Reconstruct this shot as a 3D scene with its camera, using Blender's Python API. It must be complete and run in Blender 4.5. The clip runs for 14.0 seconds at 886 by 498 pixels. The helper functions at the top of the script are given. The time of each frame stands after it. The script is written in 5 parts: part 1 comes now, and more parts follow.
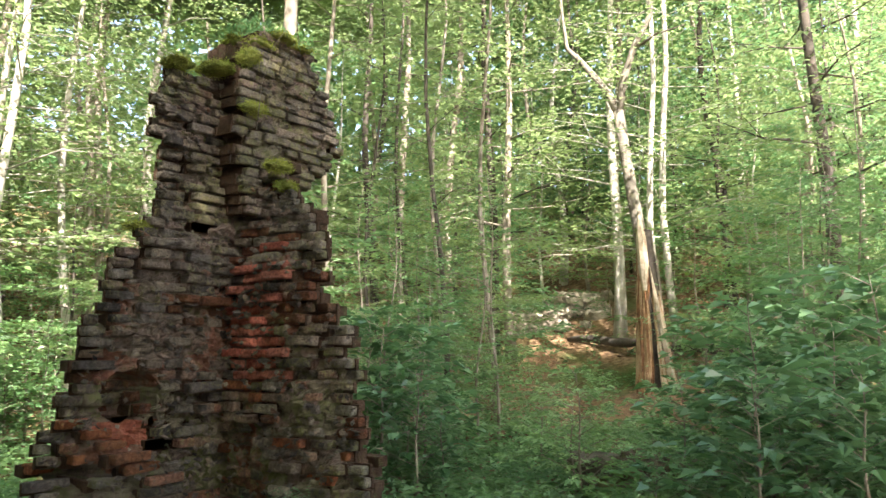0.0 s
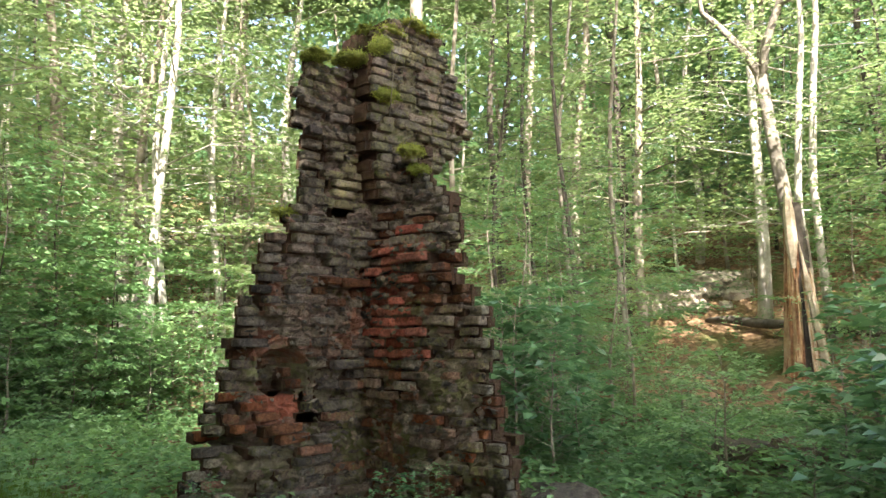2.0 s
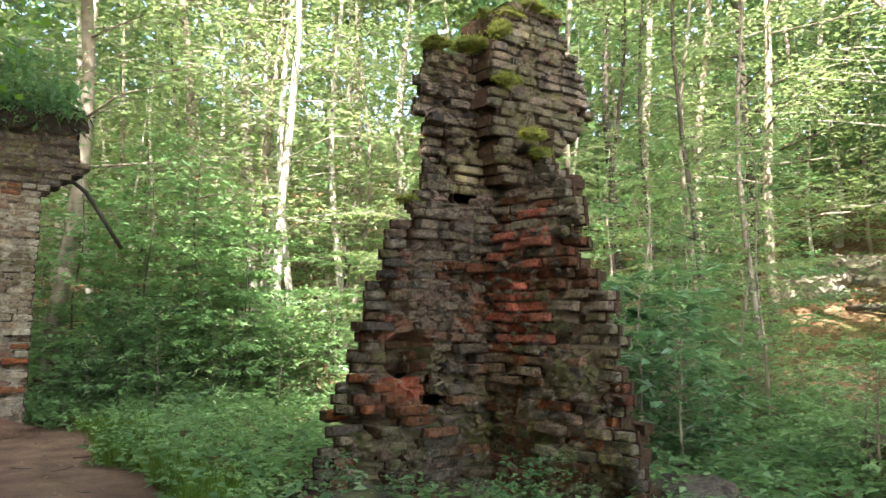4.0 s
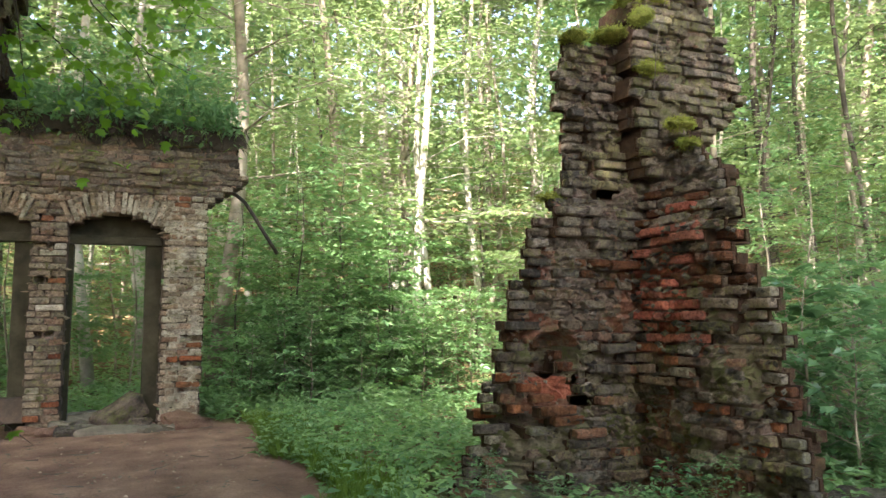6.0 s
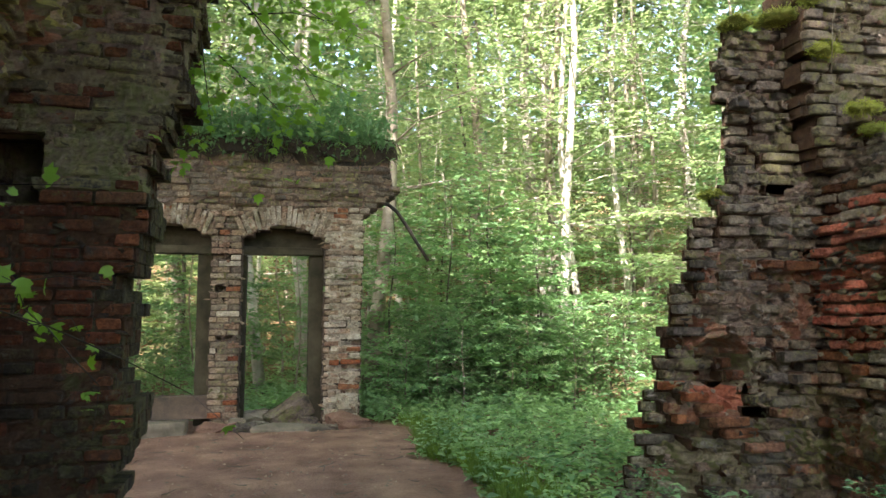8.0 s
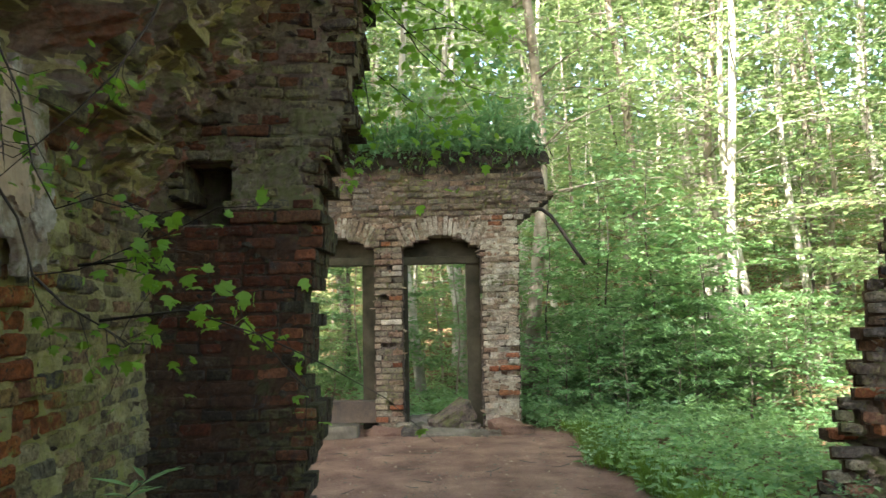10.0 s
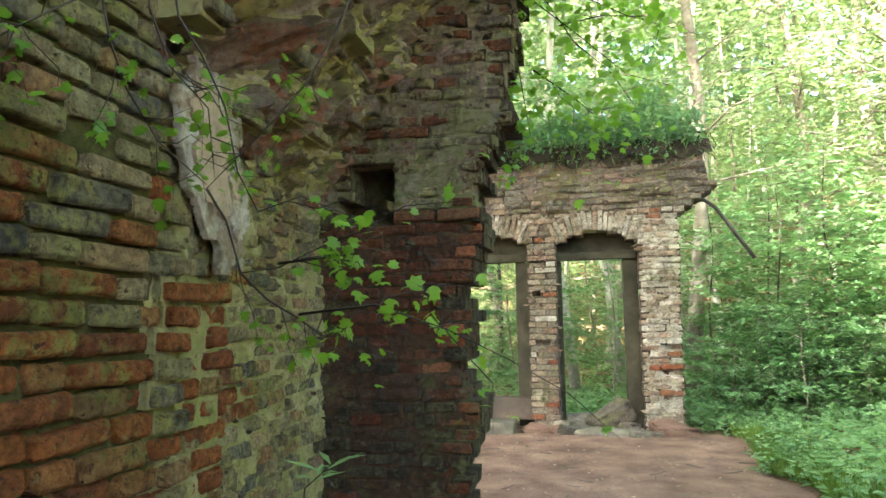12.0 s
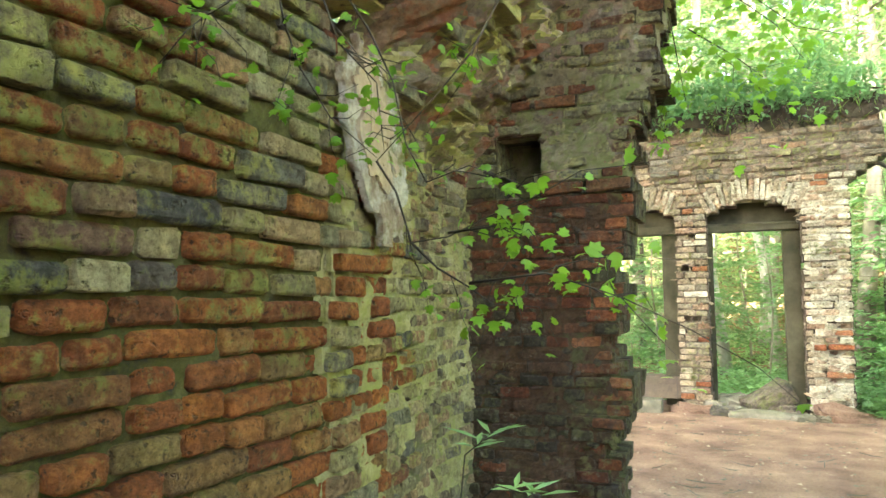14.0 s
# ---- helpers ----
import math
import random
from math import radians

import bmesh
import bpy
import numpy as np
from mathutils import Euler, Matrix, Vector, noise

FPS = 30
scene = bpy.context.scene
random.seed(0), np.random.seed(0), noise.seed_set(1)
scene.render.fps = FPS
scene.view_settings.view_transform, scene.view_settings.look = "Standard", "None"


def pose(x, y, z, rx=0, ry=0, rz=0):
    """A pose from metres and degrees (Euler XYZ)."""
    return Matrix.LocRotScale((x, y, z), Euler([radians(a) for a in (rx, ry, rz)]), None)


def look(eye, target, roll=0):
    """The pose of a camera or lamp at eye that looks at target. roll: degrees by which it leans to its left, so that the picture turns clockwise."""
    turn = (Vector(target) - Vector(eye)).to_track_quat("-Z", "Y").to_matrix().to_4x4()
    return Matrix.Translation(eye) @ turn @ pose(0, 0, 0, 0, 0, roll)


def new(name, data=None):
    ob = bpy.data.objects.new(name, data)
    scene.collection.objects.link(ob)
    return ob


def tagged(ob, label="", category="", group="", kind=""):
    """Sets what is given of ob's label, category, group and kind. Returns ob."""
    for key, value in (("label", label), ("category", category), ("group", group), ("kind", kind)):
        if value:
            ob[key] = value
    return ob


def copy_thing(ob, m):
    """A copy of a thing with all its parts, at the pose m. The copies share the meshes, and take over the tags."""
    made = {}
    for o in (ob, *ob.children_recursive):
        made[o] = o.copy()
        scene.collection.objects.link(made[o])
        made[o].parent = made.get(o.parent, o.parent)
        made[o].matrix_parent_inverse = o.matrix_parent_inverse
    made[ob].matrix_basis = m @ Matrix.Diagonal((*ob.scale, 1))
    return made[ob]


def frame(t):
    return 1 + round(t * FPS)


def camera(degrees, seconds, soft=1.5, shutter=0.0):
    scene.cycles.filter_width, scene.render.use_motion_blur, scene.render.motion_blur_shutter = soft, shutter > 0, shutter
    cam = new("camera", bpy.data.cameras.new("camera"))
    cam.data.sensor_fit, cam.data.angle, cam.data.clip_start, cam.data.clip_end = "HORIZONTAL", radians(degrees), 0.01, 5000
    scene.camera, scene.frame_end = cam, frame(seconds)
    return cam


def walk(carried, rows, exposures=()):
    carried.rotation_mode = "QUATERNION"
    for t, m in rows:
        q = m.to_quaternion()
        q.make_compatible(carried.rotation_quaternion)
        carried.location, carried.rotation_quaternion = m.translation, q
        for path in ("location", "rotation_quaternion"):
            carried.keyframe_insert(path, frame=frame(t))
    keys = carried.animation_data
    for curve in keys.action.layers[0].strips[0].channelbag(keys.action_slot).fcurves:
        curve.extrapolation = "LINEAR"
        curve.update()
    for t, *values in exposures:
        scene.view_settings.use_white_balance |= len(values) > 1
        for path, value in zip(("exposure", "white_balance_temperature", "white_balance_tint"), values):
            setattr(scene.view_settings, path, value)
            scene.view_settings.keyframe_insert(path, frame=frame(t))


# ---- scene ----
cam = camera(66.2, 14.0, 1.5, 0.2)
PATH = [
    (0, (0.443, 0.485, 1.534), (2.086, 1.588, 1.813), -0.1),
    (0.5, (0.436, 0.491, 1.539), (2.032, 1.668, 1.799), 0.1),
    (1, (0.425, 0.508, 1.532), (1.962, 1.765, 1.775), 0.1),
    (1.5, (0.415, 0.521, 1.534), (1.894, 1.848, 1.767), 0.1),
    (2, (0.406, 0.532, 1.528), (1.823, 1.924, 1.752), 0.1),
    (2.5, (0.388, 0.545, 1.523), (1.758, 1.988, 1.731), 0.2),
    (4.8, (0.318, 0.628, 1.513), (1.367, 2.322, 1.684), 0.3),
    (5, (0.314, 0.628, 1.520), (1.330, 2.342, 1.687), 0.2),
    (5.5, (0.297, 0.636, 1.525), (1.227, 2.397, 1.695), 0.2),
    (6, (0.277, 0.646, 1.523), (1.117, 2.452, 1.700), -0.0),
    (6.5, (0.256, 0.655, 1.527), (1.008, 2.500, 1.708), 0.0),
    (7, (0.251, 0.669, 1.524), (0.904, 2.550, 1.709), 0.0),
    (7.5, (0.228, 0.679, 1.524), (0.776, 2.594, 1.712), -0.1),
    (7.7, (0.216, 0.680, 1.521), (0.722, 2.605, 1.711), -0.1),
    (9.8, (0.137, 0.688, 1.520), (0.194, 2.676, 1.732), -1.1),
    (10, (0.128, 0.691, 1.519), (0.137, 2.679, 1.735), -1.2),
    (10.5, (0.110, 0.690, 1.520), (0.004, 2.675, 1.738), -1.4),
    (11, (0.090, 0.691, 1.519), (-0.127, 2.666, 1.740), -1.4),
    (11.5, (0.074, 0.688, 1.514), (-0.243, 2.651, 1.734), -1.2),
    (12, (0.050, 0.690, 1.515), (-0.370, 2.634, 1.730), -0.9),
    (12.5, (0.027, 0.679, 1.511), (-0.485, 2.601, 1.722), -0.7),
    (13, (-0.003, 0.684, 1.508), (-0.611, 2.579, 1.706), -0.2),
    (13.5, (-0.018, 0.687, 1.504), (-0.716, 2.553, 1.682), -0.5),
    (14, (-0.041, 0.683, 1.499), (-0.836, 2.512, 1.648), -0.5),
]
walk(cam, [(t, look(eye, target, roll)) for t, eye, target, roll in PATH], [(0, 2.78, 6500, 17), (2.5, 2.92, 6500, 17), (5, 3.12, 6500, 17), (7.7, 3.1, 6450, 17), (10.5, 3.5, 6350, 15), (11.5, 4.0, 6350, 13), (12.5, 4.4, 6500, 9), (14, 5.0, 6850, 6)])

# ---- light ----
SUN_AZ, SUN_EL = (-0.64, -0.77), 48.0
world = bpy.data.worlds.new("world")
scene.world = world
world.use_nodes = True
wn, wl = world.node_tree.nodes, world.node_tree.links
sky = wn.new("ShaderNodeTexSky")
sky.sky_type, sky.sun_disc = "NISHITA", False
sky.sun_elevation = radians(SUN_EL)
sky.sun_rotation = math.atan2(SUN_AZ[0], SUN_AZ[1])
sky.air_density, sky.dust_density = 1.2, 4.0
wl.new(sky.outputs[0], wn["Background"].inputs[0])
wn["Background"].inputs[1].default_value = 0.15
sun_data = bpy.data.lights.new("sun", "SUN")
sun_data.energy, sun_data.angle, sun_data.color = 4.2, radians(0.6), (1.0, 0.95, 0.85)
sun = new("sun", sun_data)
flat = math.cos(radians(SUN_EL))
sun.matrix_world = look((0, 0, 0), (-SUN_AZ[0] * flat, -SUN_AZ[1] * flat, -math.sin(radians(SUN_EL))))

rs = np.random.RandomState(7)


# ---- materials ----
class Nodes:
    """Short hand for a node material."""

    def __init__(self, name, rough=0.85):
        self.mat = bpy.data.materials.new(name)
        self.mat.use_nodes = True
        self.t = self.mat.node_tree
        self.bsdf = self.t.nodes["Principled BSDF"]
        self.bsdf.inputs["Roughness"].default_value = rough
        self.bsdf.inputs["Specular IOR Level"].default_value = 0.25

    def add(self, kind, **values):
        n = self.t.nodes.new(kind)
        for k, v in values.items():
            n.inputs[k].default_value = v
        return n

    def link(self, a, b):
        self.t.links.new(a, b)

    def noise(self, scale, detail=4.0, where=None, rough=0.55):
        n = self.add("ShaderNodeTexNoise", Scale=scale, Detail=detail, Roughness=rough)
        self.link(where if where else self.t.nodes.new("ShaderNodeNewGeometry").outputs["Position"], n.inputs["Vector"])
        return n.outputs["Fac"]

    def ramp(self, fac, stops):
        r = self.t.nodes.new("ShaderNodeValToRGB")
        while len(r.color_ramp.elements) < len(stops):
            r.color_ramp.elements.new(0.5)
        for e, (p, c) in zip(r.color_ramp.elements, stops):
            e.position, e.color = p, (*c, 1) if len(c) == 3 else c
        self.link(fac, r.inputs[0])
        return r.outputs[0]

    def mask(self, fac, lo, hi):
        r = self.t.nodes.new("ShaderNodeMapRange")
        r.inputs["From Min"].default_value, r.inputs["From Max"].default_value = lo, hi
        self.link(fac, r.inputs["Value"])
        return r.outputs[0]

    def mix(self, fac, a, b, blend="MIX"):
        m = self.t.nodes.new("ShaderNodeMix")
        m.data_type, m.blend_type = "RGBA", blend
        for value, socket in ((fac, m.inputs[0]), (a, m.inputs[6]), (b, m.inputs[7])):
            if isinstance(value, (int, float)):
                socket.default_value = value
            elif isinstance(value, tuple):
                socket.default_value = (*value, 1)
            else:
                self.link(value, socket)
        return m.outputs[2]

    def bump(self, fac, strength, distance):
        b = self.add("ShaderNodeBump", Strength=strength, Distance=distance)
        self.link(fac, b.inputs["Height"])
        self.link(b.outputs[0], self.bsdf.inputs["Normal"])

    def colour(self, c):
        self.link(c, self.bsdf.inputs["Base Color"])
        return self.mat


def brick_material(name, stops, island=False, moss=0.45, moss_colour=(0.10, 0.115, 0.035), soot=0.5, lime=0.0, lichen=(0.16, 0.15, 0.11), pits=0.0):
    m = Nodes(name, 0.9)
    if island:
        pick = m.t.nodes.new("ShaderNodeNewGeometry").outputs["Random Per Island"]
    else:
        pick = m.t.nodes.new("ShaderNodeObjectInfo").outputs["Random"]
    c = m.ramp(pick, stops)
    grain = m.noise(38, 6)
    c = m.mix(0.55, c, m.ramp(grain, [(0.40, (0.30, 0.28, 0.26)), (0.60, (1.0, 1.0, 1.0))]), "MULTIPLY")
    c = m.mix(0.5, c, m.ramp(m.noise(150, 5, rough=0.7), [(0.36, (0.32, 0.30, 0.28)), (0.56, (1.0, 1.0, 1.0))]), "MULTIPLY")
    c = m.mix(m.mask(m.noise(5.5, 4), 0.57, 0.72), c, (0.055, 0.048, 0.042)) if soot else c
    if lime:
        c = m.mix(m.mask(m.noise(7, 5), 0.62 - 0.25 * lime, 0.75 - 0.2 * lime), c, (0.52, 0.48, 0.38))
    c = m.mix(m.mask(m.noise(24, 4, rough=0.7), 0.60, 0.70), c, (0.035, 0.030, 0.026))
    c = m.mix(m.mask(m.noise(17, 6, rough=0.7), 0.58, 0.74), c, lichen)
    film = m.add("ShaderNodeMath")
    m.link(m.noise(1.7, 6, rough=0.65), film.inputs[0])
    m.link(m.noise(19, 6, rough=0.75), film.inputs[1])
    green = m.ramp(m.noise(9, 5), [(0.35, tuple(0.7 * q for q in moss_colour)), (0.65, tuple(1.35 * q for q in moss_colour))])
    c = m.mix(m.mask(film.outputs[0], 1.18 - 0.32 * moss, 1.34 - 0.32 * moss), c, green)
    c = m.mix(0.7, c, m.ramp(m.noise(12, 4, rough=0.6), [(0.36, (0.58, 0.54, 0.50)), (0.5, (1.0, 1.0, 1.0)), (0.66, (1.35, 1.28, 1.15))]), "MULTIPLY")
    relief = m.add("ShaderNodeMath")
    m.link(m.noise(34, 12, rough=0.85), relief.inputs[0])
    m.link(m.noise(85, 6, rough=0.8), relief.inputs[1])
    height = relief.outputs[0]
    if pits:
        pores = m.mask(m.noise(75, 4, rough=0.7), 0.57, 0.66)
        holes = m.mask(m.noise(31, 3, rough=0.6), 0.61, 0.67)
        both = m.add("ShaderNodeMath")
        both.operation = "MAXIMUM"
        m.link(pores, both.inputs[0])
        m.link(holes, both.inputs[1])
        c = m.mix(both.outputs[0], c, m.mix(pits, c, (0.05, 0.036, 0.022)))
        deep = m.add("ShaderNodeMath")
        deep.operation = "SUBTRACT"
        m.link(height, deep.inputs[0])
        m.link(both.outputs[0], deep.inputs[1])
        height = deep.outputs[0]
    m.bump(height, 1.0, 0.035)
    return m.colour(c)


WEATHERED = [(0.0, (0.065, 0.056, 0.05)), (0.2, (0.17, 0.15, 0.125)), (0.4, (0.30, 0.265, 0.22)), (0.55, (0.26, 0.19, 0.15)), (0.7, (0.18, 0.17, 0.145)), (0.82, (0.34, 0.19, 0.13)), (0.9, (0.42, 0.385, 0.315)), (1.0, (0.12, 0.10, 0.085))]
BUFF = [(0.0, (0.27, 0.21, 0.15)), (0.4, (0.40, 0.325, 0.235)), (0.7, (0.33, 0.20, 0.135)), (1.0, (0.46, 0.395, 0.29))]
RED = [(0.0, (0.24, 0.080, 0.038)), (0.35, (0.37, 0.125, 0.052)), (0.7, (0.30, 0.135, 0.066)), (1.0, (0.42, 0.165, 0.075))]
NEAR = [(0.0, (0.10, 0.10, 0.098)), (0.12, (0.17, 0.17, 0.16)), (0.17, (0.36, 0.115, 0.042)), (0.5, (0.50, 0.175, 0.052)), (0.7, (0.29, 0.10, 0.045)), (0.85, (0.34, 0.24, 0.105)), (1.0, (0.53, 0.21, 0.07))]
PALE = [(0.0, (0.40, 0.345, 0.26)), (0.4, (0.55, 0.50, 0.40)), (0.65, (0.44, 0.30, 0.21)), (1.0, (0.64, 0.59, 0.48))]
MAT = {}
for key, stops, extra in (
    ("weathered", WEATHERED, {"moss": 0.5, "moss_colour": (0.205, 0.19, 0.095)}),
    ("red", RED, {"moss": 0.1}),
    ("near", NEAR, {"moss": 0.62, "moss_colour": (0.235, 0.24, 0.07), "soot": 0, "lichen": (0.28, 0.255, 0.10), "pits": 0.7}),
    ("orange", NEAR[2:], {"moss": 0.28, "moss_colour": (0.22, 0.215, 0.06), "soot": 0, "lichen": (0.29, 0.24, 0.10), "pits": 0.75}),
    ("sage", [(0.0, (0.128, 0.106, 0.0723)), (0.4, (0.212, 0.183, 0.119)), (0.7, (0.17, 0.115, 0.0765)), (1.0, (0.264, 0.234, 0.153))], {"moss": 0.7, "moss_colour": (0.235, 0.22, 0.11)}),
    ("pale", PALE, {"moss": 0.3, "soot": 0, "lime": 0.5}),
    ("dark_red", [(0.0, (0.15, 0.058, 0.028)), (0.5, (0.22, 0.088, 0.040)), (1.0, (0.19, 0.098, 0.05))], {"moss": 0.15}),
    ("crimson", [(0.0, (0.40, 0.115, 0.075)), (0.35, (0.54, 0.16, 0.105)), (0.7, (0.47, 0.18, 0.125)), (1.0, (0.58, 0.21, 0.145))], {"moss": 0.0, "soot": 0}),
    ("panel", [(0.0, (0.15, 0.125, 0.095)), (0.3, (0.27, 0.23, 0.175)), (0.5, (0.34, 0.295, 0.225)), (0.75, (0.24, 0.175, 0.13)), (1.0, (0.40, 0.35, 0.265))], {"moss": 0.5, "moss_colour": (0.205, 0.19, 0.095)}),
    ("lower", [(0.0, (0.206, 0.158, 0.117)), (0.25, (0.344, 0.269, 0.193)), (0.45, (0.427, 0.235, 0.158)), (0.65, (0.359, 0.179, 0.11)), (0.8, (0.318, 0.283, 0.206)), (1.0, (0.469, 0.414, 0.304))], {"moss": 0.55, "moss_colour": (0.225, 0.215, 0.095)}),
    ("buff", BUFF, {"moss": 0.25, "soot": 0}),
    ("lichen", [(0.0, (0.31, 0.27, 0.15)), (0.3, (0.44, 0.395, 0.215)), (0.40, (0.22, 0.215, 0.17)), (0.46, (0.22, 0.215, 0.17)), (0.62, (0.44, 0.25, 0.13)), (1.0, (0.53, 0.485, 0.295))], {"moss": 0.55, "moss_colour": (0.29, 0.285, 0.10), "soot": 0, "lichen": (0.33, 0.315, 0.16), "pits": 0.6}),
    # the two corner palettes have the room corner's shade put into their colour
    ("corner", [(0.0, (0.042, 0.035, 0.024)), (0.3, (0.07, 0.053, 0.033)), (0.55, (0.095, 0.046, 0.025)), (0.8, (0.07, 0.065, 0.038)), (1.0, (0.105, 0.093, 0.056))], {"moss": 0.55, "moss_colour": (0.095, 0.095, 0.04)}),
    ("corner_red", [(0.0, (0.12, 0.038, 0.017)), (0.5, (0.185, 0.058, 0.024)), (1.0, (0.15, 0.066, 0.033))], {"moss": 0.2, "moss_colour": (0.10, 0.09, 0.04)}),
    ("stub_grey", [(0.0, (0.19, 0.17, 0.135)), (0.35, (0.33, 0.30, 0.235)), (0.6, (0.27, 0.245, 0.185)), (0.8, (0.36, 0.24, 0.17)), (1.0, (0.46, 0.42, 0.34))], {"moss": 0.45, "moss_colour": (0.22, 0.21, 0.11)}),
    ("upper", [(0.0, (0.14, 0.125, 0.078)), (0.3, (0.22, 0.20, 0.125)), (0.62, (0.25, 0.228, 0.145)), (0.72, (0.20, 0.10, 0.062)), (0.8, (0.20, 0.10, 0.062)), (0.86, (0.12, 0.125, 0.115)), (1.0, (0.28, 0.255, 0.165))], {"moss": 0.6, "moss_colour": (0.235, 0.225, 0.10)}),
    ("mossy", WEATHERED, {"moss": 0.7, "moss_colour": (0.15, 0.15, 0.06)}),
):
    MAT[key] = brick_material("brick_" + key, stops, **extra)
    MAT[key + "_fill"] = brick_material("brick_" + key + "_fill", stops, island=True, **extra)


def plain(name, a, b, scale, rough=0.85, bump=0.4, distance=0.01, fine=45):
    m = Nodes(name, rough)
    c = m.ramp(m.noise(scale, 6), [(0.32, a), (0.68, b)])
    c = m.mix(0.4, c, m.ramp(m.noise(fine, 5), [(0.3, (0.4, 0.4, 0.4)), (0.7, (1, 1, 1))]), "MULTIPLY")
    m.bump(m.noise(fine, 8, rough=0.7), bump, distance)
    return m.colour(c)


def crust_material(name, stops, moss=0.4, moss_colour=(0.13, 0.13, 0.045), dark=0.5):
    """Worn-down masonry: brick dust, lime and dirt weathered into one face."""
    m = Nodes(name, 0.95)
    c = m.ramp(m.noise(4.5, 7, rough=0.7), stops)
    c = m.mix(0.6, c, m.ramp(m.noise(30, 7, rough=0.75), [(0.36, (0.30, 0.28, 0.26)), (0.62, (1.0, 1.0, 1.0))]), "MULTIPLY")
    c = m.mix(m.mask(m.noise(13, 5, rough=0.7), 0.62 - 0.1 * dark, 0.74 - 0.1 * dark), c, (0.05, 0.042, 0.035))
    film = m.add("ShaderNodeMath")
    m.link(m.noise(2.1, 6, rough=0.65), film.inputs[0])
    m.link(m.noise(15, 6, rough=0.75), film.inputs[1])
    c = m.mix(m.mask(film.outputs[0], 1.18 - 0.32 * moss, 1.34 - 0.32 * moss), c, moss_colour)
    m.bump(m.noise(26, 10, rough=0.8), 1.0, 0.04)
    return m.colour(c)


MAT["crust_red"] = crust_material("worn_red_masonry", [(0.30, (0.17, 0.075, 0.05)), (0.48, (0.29, 0.135, 0.085)), (0.58, (0.28, 0.20, 0.15)), (0.72, (0.36, 0.28, 0.215))], 0.25, dark=0.2)
MAT["crust_orange"] = crust_material("raw_orange_brick", [(0.30, (0.22, 0.07, 0.042)), (0.5, (0.42, 0.13, 0.075)), (0.72, (0.48, 0.22, 0.145))], 0.1, dark=0.3)
MAT["crust_brown"] = crust_material("worn_brown_masonry", [(0.30, (0.10, 0.08, 0.062)), (0.48, (0.20, 0.158, 0.12)), (0.58, (0.24, 0.165, 0.125)), (0.72, (0.33, 0.285, 0.22))], 0.4, dark=0.3)
MAT["crust_olive"] = crust_material("worn_mossy_masonry", [(0.30, (0.12, 0.10, 0.064)), (0.5, (0.22, 0.185, 0.12)), (0.72, (0.32, 0.29, 0.20))], 0.65, (0.14, 0.145, 0.06), 0.3)
MAT["crust_pale"] = crust_material("worn_limewashed_masonry", [(0.30, (0.30, 0.235, 0.165)), (0.5, (0.45, 0.385, 0.29)), (0.72, (0.58, 0.52, 0.42))], 0.15, dark=0.2)
MAT["crust_white"] = crust_material("torn_white_plaster", [(0.30, (0.27, 0.20, 0.145)), (0.44, (0.36, 0.285, 0.21)), (0.52, (0.56, 0.52, 0.44)), (0.72, (0.68, 0.65, 0.58))], 0.12, dark=0.1)
MAT["crust_algae"] = crust_material("algae_green_wall", [(0.30, (0.26, 0.24, 0.10)), (0.5, (0.42, 0.39, 0.18)), (0.72, (0.56, 0.52, 0.29))], 0.55, (0.30, 0.305, 0.10), 0.15)
# shade on the spur and in the stump's gaps is put into this colour
MAT["crust_soot"] = crust_material("shade_dark_masonry", [(0.30, (0.045, 0.027, 0.015)), (0.5, (0.085, 0.046, 0.025)), (0.72, (0.13, 0.085, 0.046))], 0.35, (0.07, 0.068, 0.026), 0.5)
MAT["crust_mortar"] = crust_material("algae_covered_mortar", [(0.30, (0.062, 0.062, 0.018)), (0.5, (0.115, 0.112, 0.036)), (0.72, (0.22, 0.20, 0.085))], 0.5, (0.11, 0.12, 0.03), 0.5)
MAT["dark_mortar"] = plain("dark_mortar", (0.045, 0.038, 0.030), (0.12, 0.085, 0.06), 4)
MAT["plaster"] = plain("crumbling_plaster", (0.46, 0.42, 0.33), (0.62, 0.57, 0.47), 9)
MAT["moss"] = plain("moss", (0.13, 0.15, 0.03), (0.27, 0.29, 0.065), 9, 1.0, 1.0, 0.03, 70)
MAT["bark"] = plain("bark", (0.16, 0.135, 0.10), (0.36, 0.32, 0.25), 3, 0.9, 0.6, 0.02, 18)
MAT["pale_bark"] = plain("pale_bark", (0.30, 0.28, 0.23), (0.60, 0.56, 0.48), 3, 0.9, 0.5, 0.015, 16)
MAT["dark_bark"] = plain("dark_bark", (0.05, 0.042, 0.034), (0.13, 0.11, 0.085), 3, 0.9, 0.6, 0.02, 18)
MAT["twig_bark"] = plain("dark_twig_bark", (0.025, 0.021, 0.016), (0.07, 0.058, 0.045), 6, 0.8, 0.4, 0.004, 60)
MAT["split_wood"] = plain("split_wood", (0.24, 0.14, 0.07), (0.46, 0.33, 0.19), 5, 0.8, 0.5, 0.02, 22)
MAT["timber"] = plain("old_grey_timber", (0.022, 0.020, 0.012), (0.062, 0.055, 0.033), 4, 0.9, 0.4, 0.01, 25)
MAT["stone"] = plain("field_stone", (0.085, 0.075, 0.055), (0.21, 0.18, 0.13), 3, 0.9, 0.6, 0.02, 25)
MAT["iron"] = plain("rusty_iron", (0.02, 0.018, 0.016), (0.06, 0.045, 0.035), 12, 0.6)
MAT["soil"] = plain("humus", (0.02, 0.016, 0.012), (0.06, 0.045, 0.03), 6, 1.0, 0.8, 0.03)
